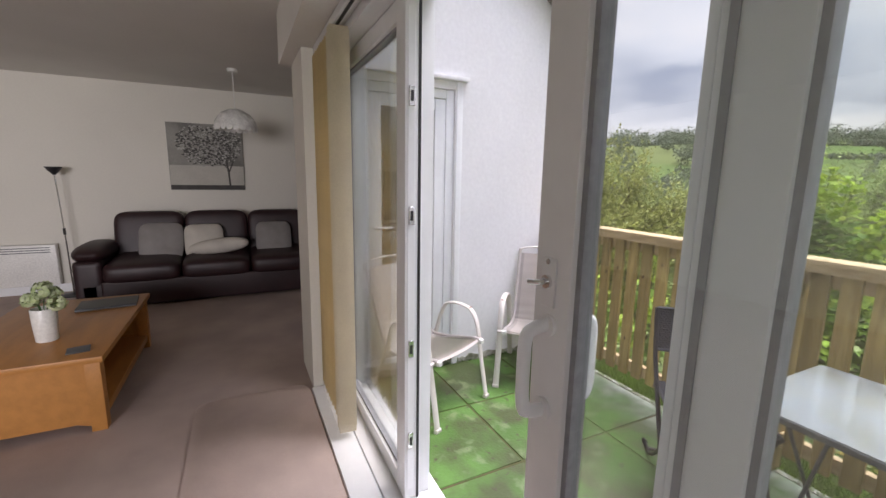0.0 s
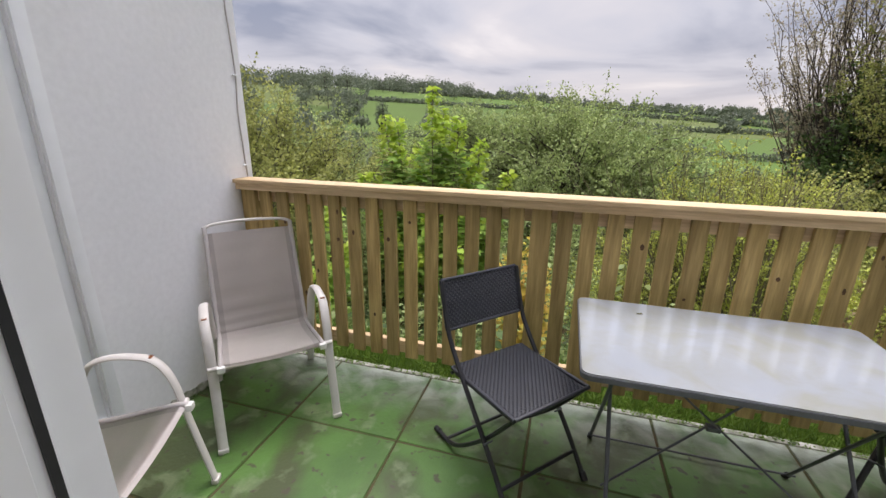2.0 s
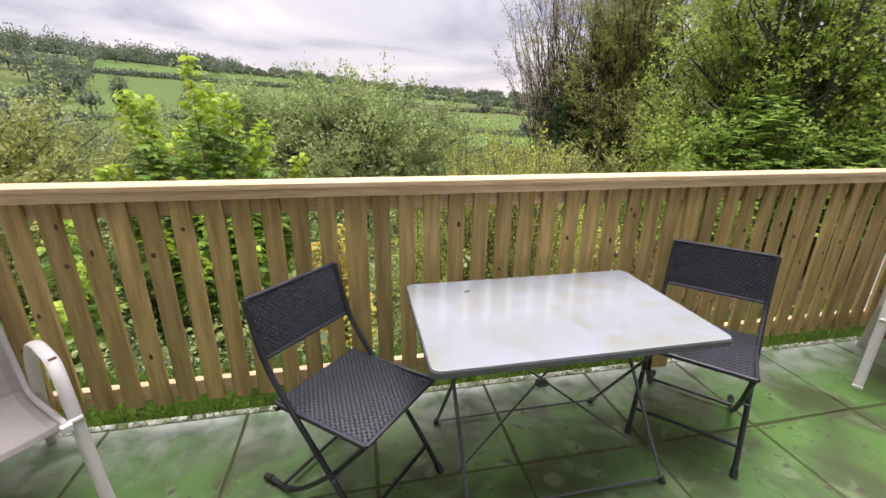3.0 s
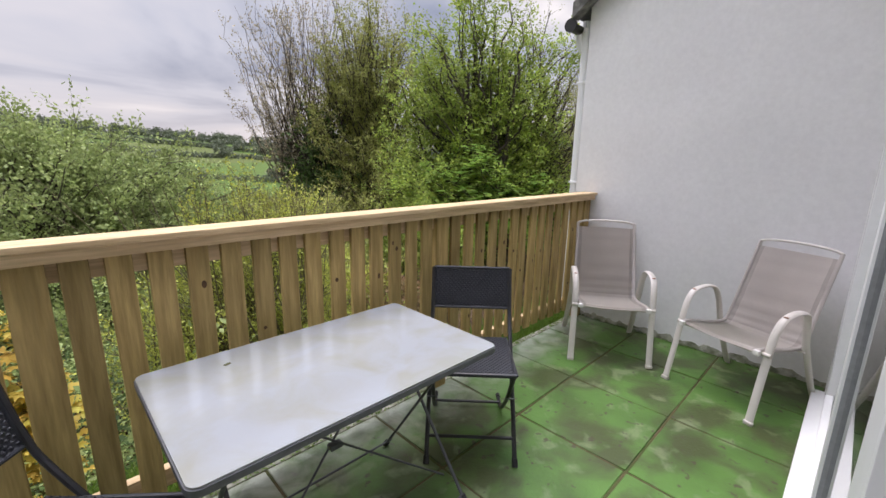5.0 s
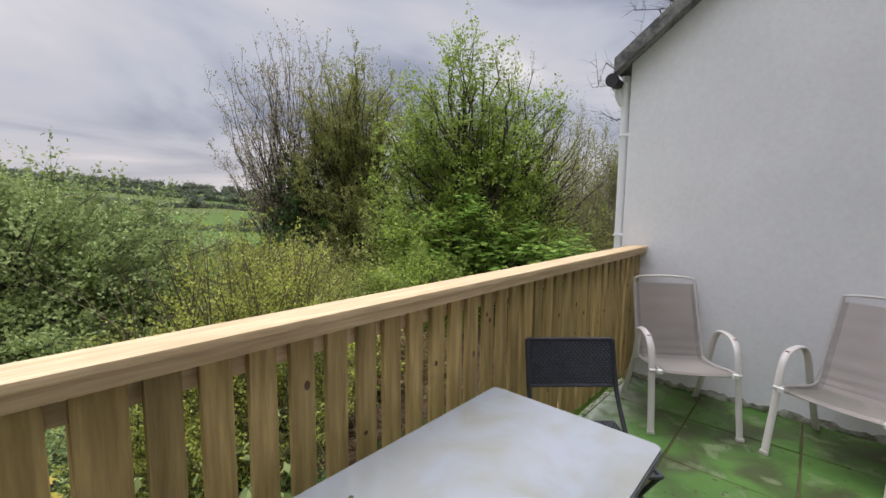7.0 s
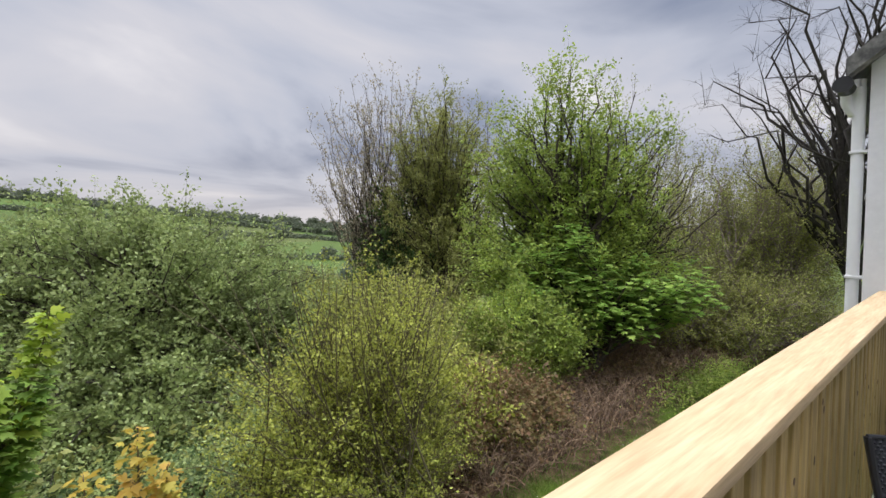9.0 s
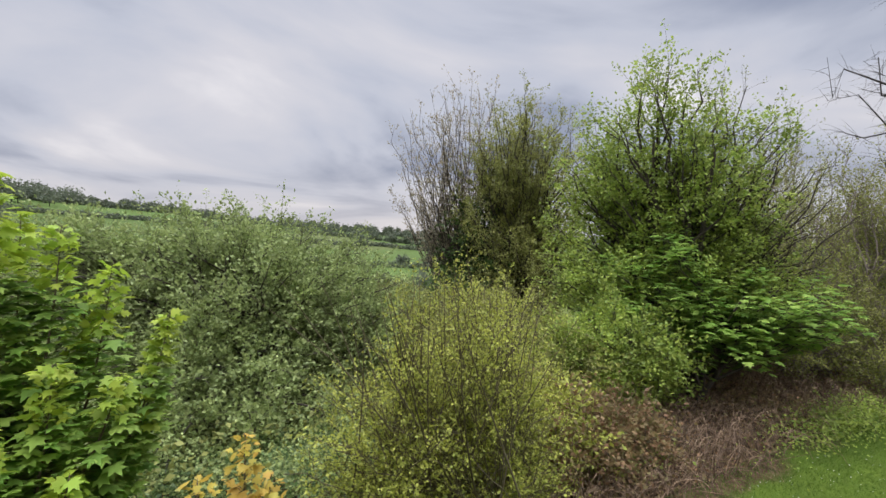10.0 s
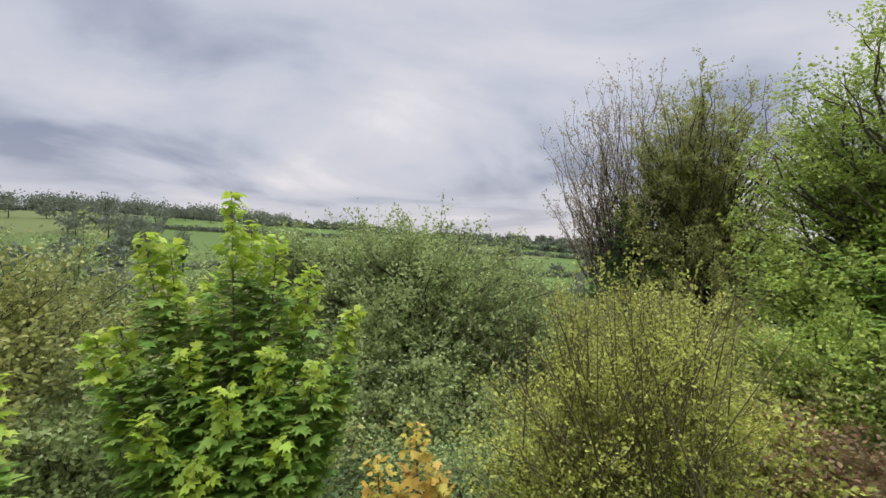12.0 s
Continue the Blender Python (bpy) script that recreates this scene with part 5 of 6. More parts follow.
def quick_mesh(name, v, f, mat):
    me = bpy.data.meshes.new(name)
    me.vertices.add(len(v))
    me.vertices.foreach_set("co", np.ascontiguousarray(v, np.float32).ravel())
    n, w = f.shape
    me.loops.add(n * w)
    me.loops.foreach_set("vertex_index", np.ascontiguousarray(f, np.int32).ravel())
    me.polygons.add(n)
    me.polygons.foreach_set("loop_start", np.arange(0, n * w, w, dtype=np.int32))
    me.update(calc_edges=True)
    me.materials.append(mat)
    return me


# leaf outlines, pointing along +x: oval of two folded halves; palmate leaf of five lobes
OVAL_V = np.array([(0, 0, 0), (0.5, 0.30, 0.07), (1, 0, -0.05), (0.5, -0.30, 0.07)])
OVAL_F = np.array([(0, 1, 2, 3)])
PALM_V = np.array([(0.0, 0.0, 0), (0.05, 0.30, 0.03), (0.26, 0.50, -0.02), (0.38, 0.24, 0.05), (0.66, 0.40, -0.03), (0.66, 0.13, 0.05), (1.0, 0.0, -0.07),
                   (0.66, -0.13, 0.05), (0.66, -0.40, -0.03), (0.38, -0.24, 0.05), (0.26, -0.50, -0.02), (0.05, -0.30, 0.03)])
PALM_F = np.array([(0, 1, 2, 3), (0, 3, 4, 5), (0, 5, 6, 7), (0, 7, 8, 9), (0, 9, 10, 11)])
BLADE_V = np.array([(0, 0.03, 0), (0.6, 0.022, 0.10), (1, 0, 0.28), (0, -0.03, 0)])


def leaves_mesh(name, pos, size, mat, rs, shape="oval", up=0.35, droop=0.0, aim=None):
    """One mesh of leaves at pos; up: how much they lie flat (0..1); aim: outward directions."""
    LV, LF = {"oval": (OVAL_V, OVAL_F), "palm": (PALM_V, PALM_F), "blade": (BLADE_V, OVAL_F)}[shape]
    n = len(pos)
    nrm = rs.normal(size=(n, 3))
    nrm /= np.linalg.norm(nrm, axis=1, keepdims=True)
    nrm = nrm * (1 - up) + np.array([0, 0, 1.0]) * up
    nrm /= np.linalg.norm(nrm, axis=1, keepdims=True)
    d = rs.normal(size=(n, 3))
    if aim is not None:
        d = d * 0.6 + aim
    d[:, 2] -= droop
    d -= nrm * (d * nrm).sum(1, keepdims=True)
    d /= np.maximum(np.linalg.norm(d, axis=1, keepdims=True), 1e-6)
    s = np.cross(nrm, d)
    sz = (size * rs.uniform(0.65, 1.25, n))[:, None, None]
    v = pos[:, None, :] + sz * (LV[None, :, :1] * d[:, None] + LV[None, :, 1:2] * s[:, None] + LV[None, :, 2:] * nrm[:, None])
    f = (np.arange(n)[:, None, None] * len(LV) + LF[None]).reshape(-1, 4)
    return quick_mesh(name, v.reshape(-1, 3), f, mat)


def crown_points(rs, n, lumps, fill=0.55):
    """Points in a union of ellipsoids (x, y, z, rx, ry, rz), denser towards the skin."""
    w = np.array([l[3] * l[4] * l[5] for l in lumps]) ** 0.75
    pick = rs.choice(len(lumps), n, p=w / w.sum())
    d = rs.normal(size=(n, 3))
    d /= np.linalg.norm(d, axis=1, keepdims=True)
    r = rs.uniform(fill, 1.08, n) ** 0.8
    L = np.array(lumps)[pick]
    return L[:, :3] + d * r[:, None] * L[:, 3:]


def bez(a, b, c, n):
    t = np.linspace(0, 1, n)[:, None]
    return a * (1 - t) ** 2 + 2 * b * t * (1 - t) + c * t * t


def plant(name, label, category, foot, lumps, leaf, bark, leaf_size, n_limbs, n_twigs, per_twig, seed, shape="oval", trunk=0.15,
          stems=1, twig_len=0.6, up=0.35, fork=0.35, spread=0.12, droop=0.0, bud=None, lean=0.3, trunk_top=0.72, group="", wob=0.02, rise=(0.45, 0.85), girth=1.0):
    """A tree or shrub: tapered stems, limbs that reach into the crown's lumps, twigs, and leaves along the twigs."""
    rs = np.random.RandomState(seed)
    t = thing(name, label, category, group)
    foot = np.array(foot, float)
    top_z = max(l[2] + l[5] for l in lumps)
    mid = np.average(np.array(lumps)[:, :2], axis=0, weights=[l[3] for l in lumps])
    wood, limbs = [], []
    sts = []
    for s in range(stems):
        b = foot + np.array([rs.normal(0, spread), rs.normal(0, spread), 0]) * (stems > 1)
        e = np.array([mid[0] + rs.normal(0, lean), mid[1] + rs.normal(0, lean), foot[2] + (top_z - foot[2]) * trunk_top * rs.uniform(0.85, 1.05)])
        m = (b + e) / 2 + rs.normal(0, 0.12 * lean + 0.03, 3) * [1, 1, 0.3]
        pts = bez(b, m, e, 12)
        pts[1:-1, :2] += rs.normal(0, 0.02, (10, 2)) * (trunk * 4)
        sts.append(pts)
        wood.append((pts, trunk * rs.uniform(0.7, 1.1), trunk * 0.16))
    ends = crown_points(rs, n_limbs, lumps, 0.5)
    for e in ends:
        st = sts[rs.randint(stems)]
        frac = np.clip((e[2] - foot[2]) / (top_z - foot[2]) * rs.uniform(*rise), 0.06, 0.97)
        i = int(frac * 11)
        a = st[i]
        m = a * 0.45 + e * 0.55 + np.array([0, 0, np.linalg.norm(e - a) * fork * rs.uniform(-0.2, 0.6)])
        pts = bez(a, m, e, 9)
        pts[2:-1] += rs.normal(0, wob * np.linalg.norm(e - a), (6, 3))
        ln_ = np.linalg.norm(e - a)
        wood.append((pts, min(trunk * 0.42, 0.010 + ln_ * 0.013) * girth, (0.004 + trunk * 0.01) * girth))
        limbs.append(pts)
    twigs, tips, aims = [], [], []
    for pts in limbs:
        for j in range(n_twigs):
            i = rs.uniform(3.2, 8)
            a = pts[int(i)] * (1 - i % 1) + pts[min(int(i) + 1, 8)] * (i % 1)
            g = pts[min(int(i) + 1, 8)] - pts[int(i) - 1]
            g = g / max(np.linalg.norm(g), 1e-6)
            dr = g * 0.8 + rs.normal(0, 0.65, 3) + np.array([0, 0, 0.25 - droop])
            dr /= np.linalg.norm(dr)
            L = twig_len * rs.uniform(0.4, 1.2)
            e = a + dr * L
            tw = bez(a, (a + e) / 2 + np.array([0, 0, 0.12 * L]), e, 5)
            twigs.append((tw, 0.0035 + trunk * 0.012, 0.0016))
            u = rs.uniform(0.15, 1.04, per_twig)
            tips.append(a + (e - a) * u[:, None] + rs.normal(0, 0.05 * L + leaf_size * 0.25, (per_twig, 3)) + np.array([0, 0, 0.08 * L]))
            aims.append(np.repeat(dr[None], per_twig, 0))
    part_mesh(t, "trunk", tubes_mesh("trunk", wood[:stems], bark, 10))
    part_mesh(t, "branchwork", tubes_mesh("branchwork", wood[stems:], bark, 5))
    part_mesh(t, "twigwork", tubes_mesh("twigwork", twigs, bark if bud is None else bud, 3))
    if per_twig:
        part_mesh(t, "crown", leaves_mesh("crown", np.concatenate(tips), leaf_size, leaf, rs, shape, up, droop, np.concatenate(aims)))
    return t


def part_mesh(parent, name, me, label=""):
    ob = new(name, me)
    ob.parent = parent
    return tagged(ob, label, kind="" if name == "trunk" else "stuff")


def gz1(x, y):
    return float(ground_z(x, y))


def polar(az, d):
    return d * math.sin(radians(az)), d * math.cos(radians(az))


# sycamore saplings close below the balcony: upright leaders, big palmate leaves
def maple(name, label, foot, leaders, seed, leaf, young, leaf_size=0.165, step=0.042):
    rs = np.random.RandomState(seed)
    t = thing(name, label, "tree")
    foot = np.array(foot)
    stems, pos, aim, ypos, yaim, side = [], [], [], [], [], []
    for (x, y, z) in leaders:
        e = np.array([x, y, z])
        a = foot + np.array([(x - foot[0]) * 0.35, (y - foot[1]) * 0.35, (z - foot[2]) * rs.uniform(0.25, 0.45)])
        pts = bez(a, np.array([x * 0.8 + a[0] * 0.2, y * 0.8 + a[1] * 0.2, a[2] + (z - a[2]) * 0.45]), e, 14)
        stems.append((pts, 0.020, 0.004))
        L = np.linalg.norm(e - a)
        n = int(L / step)
        for k in range(n):
            f = (k + 0.5) / n
            p = pts[int(f * 13)] * (1 - (f * 13) % 1) + pts[min(13, int(f * 13) + 1)] * ((f * 13) % 1)
            reach = 0.07 + 0.40 * (1 - f) ** 1.1
            for q in range(4 if f > 0.85 else 5):
                th = k * 1.57 + q * 2 * math.pi / (4 if f > 0.85 else 5) + rs.normal(0, 0.3)
                o = np.array([math.cos(th), math.sin(th), rs.uniform(-0.1, 0.25)])
                base = p + o * reach * rs.uniform(0.25, 1.0)
                if rs.rand() < 0.5:
                    side.append((np.array([p, (p + base) / 2 + [0, 0, 0.03], base]), 0.0035, 0.002))
                (ypos if f > 0.72 else pos).append(base)
                (yaim if f > 0.72 else aim).append(o)
    part_mesh(t, "trunk", tubes_mesh("trunk", [(np.array([foot, foot + [0.02, 0.03, 0.8], foot + [0.0, 0.05, 1.7]]), 0.05, 0.03)] + stems, BARK_OLIVE, 7))
    part_mesh(t, "stalkwork", tubes_mesh("stalkwork", side, BARK_OLIVE, 3))
    part_mesh(t, "crown", leaves_mesh("crown", np.array(pos), leaf_size, leaf, rs, "palm", 0.72, 0.25, np.array(aim)), "broad green palmate leaves")
    part_mesh(t, "young_leaves", leaves_mesh("young_leaves", np.array(ypos), leaf_size * 0.72, young, rs, "palm", 0.55, 0.45, np.array(yaim)), "bright yellow-green young leaves")
    return t


MX, MY = -1.75, 5.75
leaders = []
for px, d, el in ((410, 4.6, 6.3), (255, 4.7, 1.2), (300, 4.7, 0.4), (490, 4.7, 1.2), (550, 4.8, -2.8), (445, 4.9, 2.4), (625, 4.7, -8.6), (165, 4.5, -9.5), (210, 4.8, -9.0), (330, 4.4, -12), (480, 4.2, -13),
                  (400, 4.0, -17), (560, 4.3, -15), (250, 4.1, -19), (600, 4.6, -17), (520, 4.9, -6), (370, 4.9, -4.0), (340, 3.9, -24), (500, 4.0, -24), (210, 4.6, -16), (450, 5.0, -9), (580, 4.9, -20)):
    az = math.degrees(math.atan((px - 784) / 731)) + 7.7
    d = d * 1.24
    x, y = polar(az, d)
    leaders.append((x + 0.07, y + 0.32, 1.363 + d * math.tan(radians(el + 1.2))))
maple("sycamore_tree", "young sycamore with broad bright green leaves", (MX, MY, gz1(MX, MY) - 0.05), leaders, 11, L_MAPLE, L_MAPLE_TOP, 0.19, 0.046)
leaders = []
for az, d, el in ((-36, 4.6, -13), (-35, 4.1, -24), (-47, 4.6, -20), (-41, 3.9, -29), (-55, 4.8, -14)):
    x, y = polar(az, d)
    leaders.append((x - 0.05, y - 0.10, 1.585 + d * math.tan(radians(el))))
maple("sycamore_tree", "low sycamore shoots with broad green leaves", (-3.2, 3.6, gz1(-3.2, 3.6) - 0.05), leaders, 12, L_MAPLE, L_MAPLE_TOP)
leaders = []
for px, d, el in ((735, 4.2, -24.0), (665, 4.1, -28), (775, 4.15, -29), (700, 4.2, -32), (740, 4.1, -34)):
    az = math.degrees(math.atan((px - 784) / 731)) + 7.7
    d = d * 0.82
    x, y = polar(az, d)
    leaders.append((x + 0.07, y + 0.32, 1.363 + d * math.tan(radians(el + 1.6))))
maple("sycamore_sapling", "sycamore sapling with golden bronze new leaves", (0.28, 3.75, gz1(0.28, 3.75) - 0.05), leaders, 13, L_GOLD, L_GOLD, 0.12, 0.036)

# hazel-like shrub of thin upright shoots
hz = [(2.95, 5.0, -0.40, 1.25, 1.1, 1.6), (1.9, 4.8, -1.15, 1.1, 1.0, 1.35), (3.75, 5.2, -0.6, 1.1, 1.0, 1.6), (2.8, 4.6, -1.7, 2.1, 1.0, 0.9)]
plant("hazel_shrub", "yellow-green shrub of many thin upright shoots", "shrub", (2.9, 4.9, gz1(2.9, 4.9) - 0.05), hz, L_HAZEL, BARK_OLIVE, 0.046, 380, 11, 13, 21, trunk=0.018, stems=56, twig_len=0.5, spread=0.5, lean=0.95, fork=0.12, trunk_top=0.93, rise=(0.2, 0.6))
# big willow-like bush on the slope
x, y = polar(2.2, 13.0)
gw = gz1(x, y)
wl_ = [(x, y, -0.2, 3.7, 3.0, 2.5), (x - 2.0, y + 0.6, -0.1, 2.5, 2.2, 2.4), (x + 2.5, y - 0.2, -0.3, 2.5, 2.2, 2.3), (x + 4.1, y - 0.6, -1.5, 1.8, 1.8, 1.9), (x + 0.3, y - 1.6, -2.0, 3.4, 2.0, 2.2), (x + 0.3, y + 0.8, 1.3, 2.0, 1.5, 1.3), (x - 3.1, y + 0.8, -0.2, 2.3, 2.0, 2.4), (x - 4.6, y + 0.6, -0.4, 2.0, 1.8, 2.5), (3.1, 12.0, -1.5, 2.1, 1.9, 1.9), (1.3, 8.9, -2.5, 2.6, 1.5, 1.4), (-0.9, 9.4, -2.3, 2.2, 1.5, 1.6)]
plant("willow_bush", "large rounded grey-green willow bush", "shrub", (x, y, gw - 0.1), wl_, L_WILLOW, BARK, 0.10, 860, 14, 21, 22, trunk=0.12, stems=5, twig_len=0.85, spread=0.5, lean=1.2)
# tree with bare pinkish twigs and an ivy-clad stem
AZB, DB = 33.5, 20.5
x, y = polar(AZB, DB)
gw = gz1(x, y)


def across(s, z, r, rz, back=0.0):
    """A lump s metres to the side of the line of sight to this group."""
    c, q = math.cos(radians(AZB)), math.sin(radians(AZB))
    return (x + s * c + back * q, y - s * q + back * c, z, r, r, rz)


plant("budding_tree", "spreading tree with reddish-brown twigs and small buds", "tree", (x - 0.5, y, gw - 0.1),
      [across(-2.6, 6.2, 1.8, 2.1), across(-0.9, 7.4, 2.2, 2.2), across(1.0, 7.3, 2.0, 2.1), across(-3.4, 4.3, 1.3, 1.6), across(-2.4, 3.0, 1.4, 1.5)], L_PINK, BARK, 0.10, 135, 17, 7, 23, bud=TWIG_PINK, trunk=0.14, stems=2, twig_len=0.62, fork=-0.05, lean=0.2, spread=0.25, trunk_top=0.40, wob=0.022, rise=(0.10, 0.42), girth=0.7)
plant("ivy_tree", "tree wrapped in dark green ivy", "tree", (x - 0.6, y - 0.8, gw - 0.1), [across(-0.8, 1.4, 1.2, 2.2, -0.8), across(0.7, 1.8, 1.2, 2.4, -0.8), across(-0.2, -0.8, 2.6, 1.7, -0.8)], L_IVY, BARK_DARK, 0.16, 120, 9, 10, 24, trunk=0.2, stems=2, twig_len=0.7, lean=0.5)
plant("olive_tree", "olive-green hedgerow tree just coming into leaf", "tree", (x + 1.6, y - 1.6, gw - 0.1), [across(2.0, 6.0, 2.2, 3.0, -1.2), across(3.4, 4.2, 2.0, 3.0, -1.2), across(0.6, 2.8, 1.9, 2.8, -1.4), across(1.3, 5.0, 1.8, 2.6, -1.4), across(2.2, 0.2, 2.8, 2.0, -1.6)], L_OLIVE, BARK, 0.09, 320, 14, 24, 25, trunk=0.15, stems=3, twig_len=0.8, lean=0.8)
# big fresh green tree
x, y = polar(56, 14.0)
gw = gz1(x, y)
plant("maple_tree", "tall leafy maple in fresh green leaf", "tree", (x, y, gw - 0.1),
      [(x - 0.4, y + 0.2, 3.9, 2.2, 2.0, 2.9), (x + 0.9, y - 1.0, 3.4, 2.0, 1.8, 2.8), (x - 1.2, y + 1.6, 2.2, 1.7, 1.7, 2.5), (x - 0.5, y + 0.2, 0.4, 2.9, 2.6, 1.9), (x + 1.3, y - 1.3, 0.2, 2.0, 2.0, 1.6)],
      L_GREEN, BARK, 0.105, 330, 13, 22, 26, trunk=0.2, stems=4, twig_len=0.9, up=0.5, droop=0.1, lean=0.8, spread=0.4)
plant("budding_tree", "thin-twigged tree behind the maple with small pale buds", "tree", (x + 2.6, y + 0.2, gw - 0.1), [(x + 2.4, y - 0.6, 3.9, 2.2, 2.0, 2.5), (x + 2.8, y - 1.8, 2.2, 2.2, 2.0, 2.2)], L_OLIVE, BARK, 0.07, 110, 11, 7, 27, trunk=0.14, stems=2, twig_len=0.9, fork=0.6)
# lower tiers of broad-leaved sycamore in front of it
plant("sycamore_tree", "low spreading sycamore with tiers of broad fresh green leaves", "tree", (10.6, 6.2, gz1(10.6, 6.2) - 0.1),
      [(10.1, 6.9, 0.3, 1.7, 1.6, 1.5), (10.9, 5.6, -0.2, 1.6, 1.5, 1.2), (12.0, 5.0, 0.0, 1.5, 1.3, 1.1), (9.4, 7.4, -0.9, 1.3, 1.2, 0.8)],
      L_MAPLE, BARK, 0.20, 120, 9, 7, 29, shape="palm", trunk=0.09, stems=3, twig_len=0.6, up=0.78, droop=0.25, lean=0.6, spread=0.4)
# dark bare tree on the right
x, y = polar(83.5, 19)
gw = gz1(x, y)
plant("bare_tree", "old leafless tree with dark gnarled spreading limbs", "tree", (x + 1.5, y - 0.3, gw - 0.1), [(x - 0.4, y + 2.0, 7.6, 3.2, 2.4, 2.8), (x + 1, y - 1.0, 9.0, 3.5, 3.0, 3.5), (x - 1.2, y + 2.6, 5.6, 2.0, 1.6, 1.2)], L_IVY, BARK_DARK, 0.1, 56, 40, 0, 28, trunk=0.26, twig_len=0.8, fork=0.7, droop=0.35, lean=0.6, trunk_top=0.55, wob=0.05, girth=0.75)
# scrub thicket behind the bank on the right
for k, (az, d, h, r) in enumerate(((71, 19, 5.6, 2.8), (76, 21, 6.2, 3.0), (82, 20, 5.6, 3.0), (88, 23, 6.0, 3.2), (66, 25, 8.0, 3.4), (95, 20, 5.0, 2.8), (79, 27, 8.0, 3.6), (69, 16.5, 2.6, 2.2), (77, 17, 2.2, 2.2))):
    x, y = polar(az, d)
    y = max(y, 4.2)
    gw = gz1(x, y)
    plant("thicket_shrub", "tangled brown-green thicket of half-bare twigs", "shrub", (x, y, gw - 0.1), [(x, y, gw + h * 0.6, r, r * 0.8, h * 0.62), (x + 0.8, y, gw + h * 0.9, r * 0.7, r * 0.6, h * 0.5)], L_OLIVE, TWIG_PINK, 0.075, 130, 14, 10, 40 + k, trunk=0.07, stems=4, twig_len=0.9, spread=0.4, lean=0.8, group="thicket by the lawn")
# olive shrubs on the slope to the left and between
for k, (az, d, top, r, lf) in enumerate(((-43, 9.5, 2.3, 2.3, L_OLIVE), (-36, 12, 2.2, 2.4, L_WILLOW), (-29, 13, 1.3, 2.4, L_OLIVE), (-51, 8.0, 2.4, 2.0, L_OLIVE), (-22, 15, 0.9, 2.6, L_WILLOW), (-17, 19, 0.6, 2.6, L_OLIVE), (-33, 7.5, -0.4, 1.7, L_WILLOW), (-58, 9, 2.6, 2.4, L_OLIVE), (37, 11.5, 0.3, 2.1, L_OLIVE), (43, 10, -0.5, 1.9, L_OLIVE), (25, 15, -0.4, 2.2, L_WILLOW), (19, 17, -0.4, 2.4, L_OLIVE), (30, 13, 0.1, 2.0, L_OLIVE), (22, 30, -1.4, 3.0, L_OLIVE), (47, 8.0, -1.5, 1.5, L_BRONZE), (40, 7.5, -1.1, 1.2, L_HAZEL), (51, 10.5, 0.2, 1.5, L_GREEN))):
    x, y = polar(az, d)
    gw = gz1(x, y)
    c = (top + gw) / 2
    hh = (top - gw) / 2
    plant("slope_shrub", "loose olive-green shrub on the slope", "shrub", (x, y, gw - 0.1), [(x, y, c, r, r * 0.8, hh), (x + r * 0.4, y, c - hh * 0.25, r * 0.8, r * 0.7, hh * 0.7), (x - r * 0.45, y + 0.3, c - hh * 0.2, r * 0.7, r * 0.7, hh * 0.75)], lf, BARK, 0.085, 160, 12, 19, 60 + k, trunk=0.07, stems=4, twig_len=0.75, spread=0.35, lean=0.7, group="shrubs on the slope")

# ---------------------------------------------------------------- undergrowth, grass, litter
def stuff(name, me, label, category):
    return tagged(new(name, me), label, category, "", "stuff")


rs = np.random.RandomState(5)
n = 70000
px, py = rs.uniform(-7, 3.4, n), rs.uniform(0.75, 9.5, n)
keep = px < 0.8 + 0.75 * py
px, py = px[keep], py[keep]
n = len(px)
hgt = rs.rand(n) ** 1.5 * (0.25 + 0.8 * np.clip(np.sin(px * 1.7) * np.sin(py * 2.1 + 1) + 0.5, 0, 1))
stuff("undergrowth", leaves_mesh("undergrowth", np.stack([px, py, ground_z(px, py) + hgt], 1), 0.062, L_WILLOW, rs, up=0.5), "low leafy undergrowth on the bank below the fence", "undergrowth")
n = 30000
px, py = rs.uniform(-7, 3.4, n), rs.uniform(0.9, 9.5, n)
keep = px < 0.8 + 0.75 * py
px, py = px[keep], py[keep]
n = len(px)
stuff("ivy", leaves_mesh("ivy", np.stack([px, py, ground_z(px, py) + rs.rand(n) * 0.35], 1), 0.11, L_IVY, rs, up=0.6), "dark ivy covering the bank", "ivy")
n = 9000
px, py = rs.uniform(XL, XR + 0.3, n), 0.118 + 0.45 * rs.rand(n) ** 1.3
aim = np.repeat([[0, 0, 2.4]], n, 0)
stuff("verge_grass", leaves_mesh("verge_grass", np.stack([px, py, ground_z(px, py)], 1), 0.085, GRASSB, rs, "blade", 0.0, 0, aim), "tufty green grass at the slab's edge", "grass")
n = 60000
px, py = 4.2 + 14 * rs.rand(n) ** 1.7, rs.uniform(0.6, 4.1, n)
aim = np.repeat([[0, 0, 2.0]], n, 0)
stuff("lawn_grass", leaves_mesh("lawn_grass", np.stack([px, py, ground_z(px, py) - 0.005], 1), 0.07, GRASSB, rs, "blade", 0.0, 0, aim), "short green lawn grass", "grass")
n = 240
px, py = rs.uniform(5, 11, n), rs.uniform(1.5, 3.6, n)
stuff("daisies", leaves_mesh("daisies", np.stack([px, py, ground_z(px, py) + 0.07], 1), 0.017, CERAMIC, rs, "palm", 0.95), "tiny white daisies in the lawn", "flowers")
n = 2600
k = rs.rand(n) < 0.5
px = np.where(k, XR - 0.004 - 0.03 * rs.rand(n) ** 2, XL + 0.004 + 0.03 * rs.rand(n) ** 2)
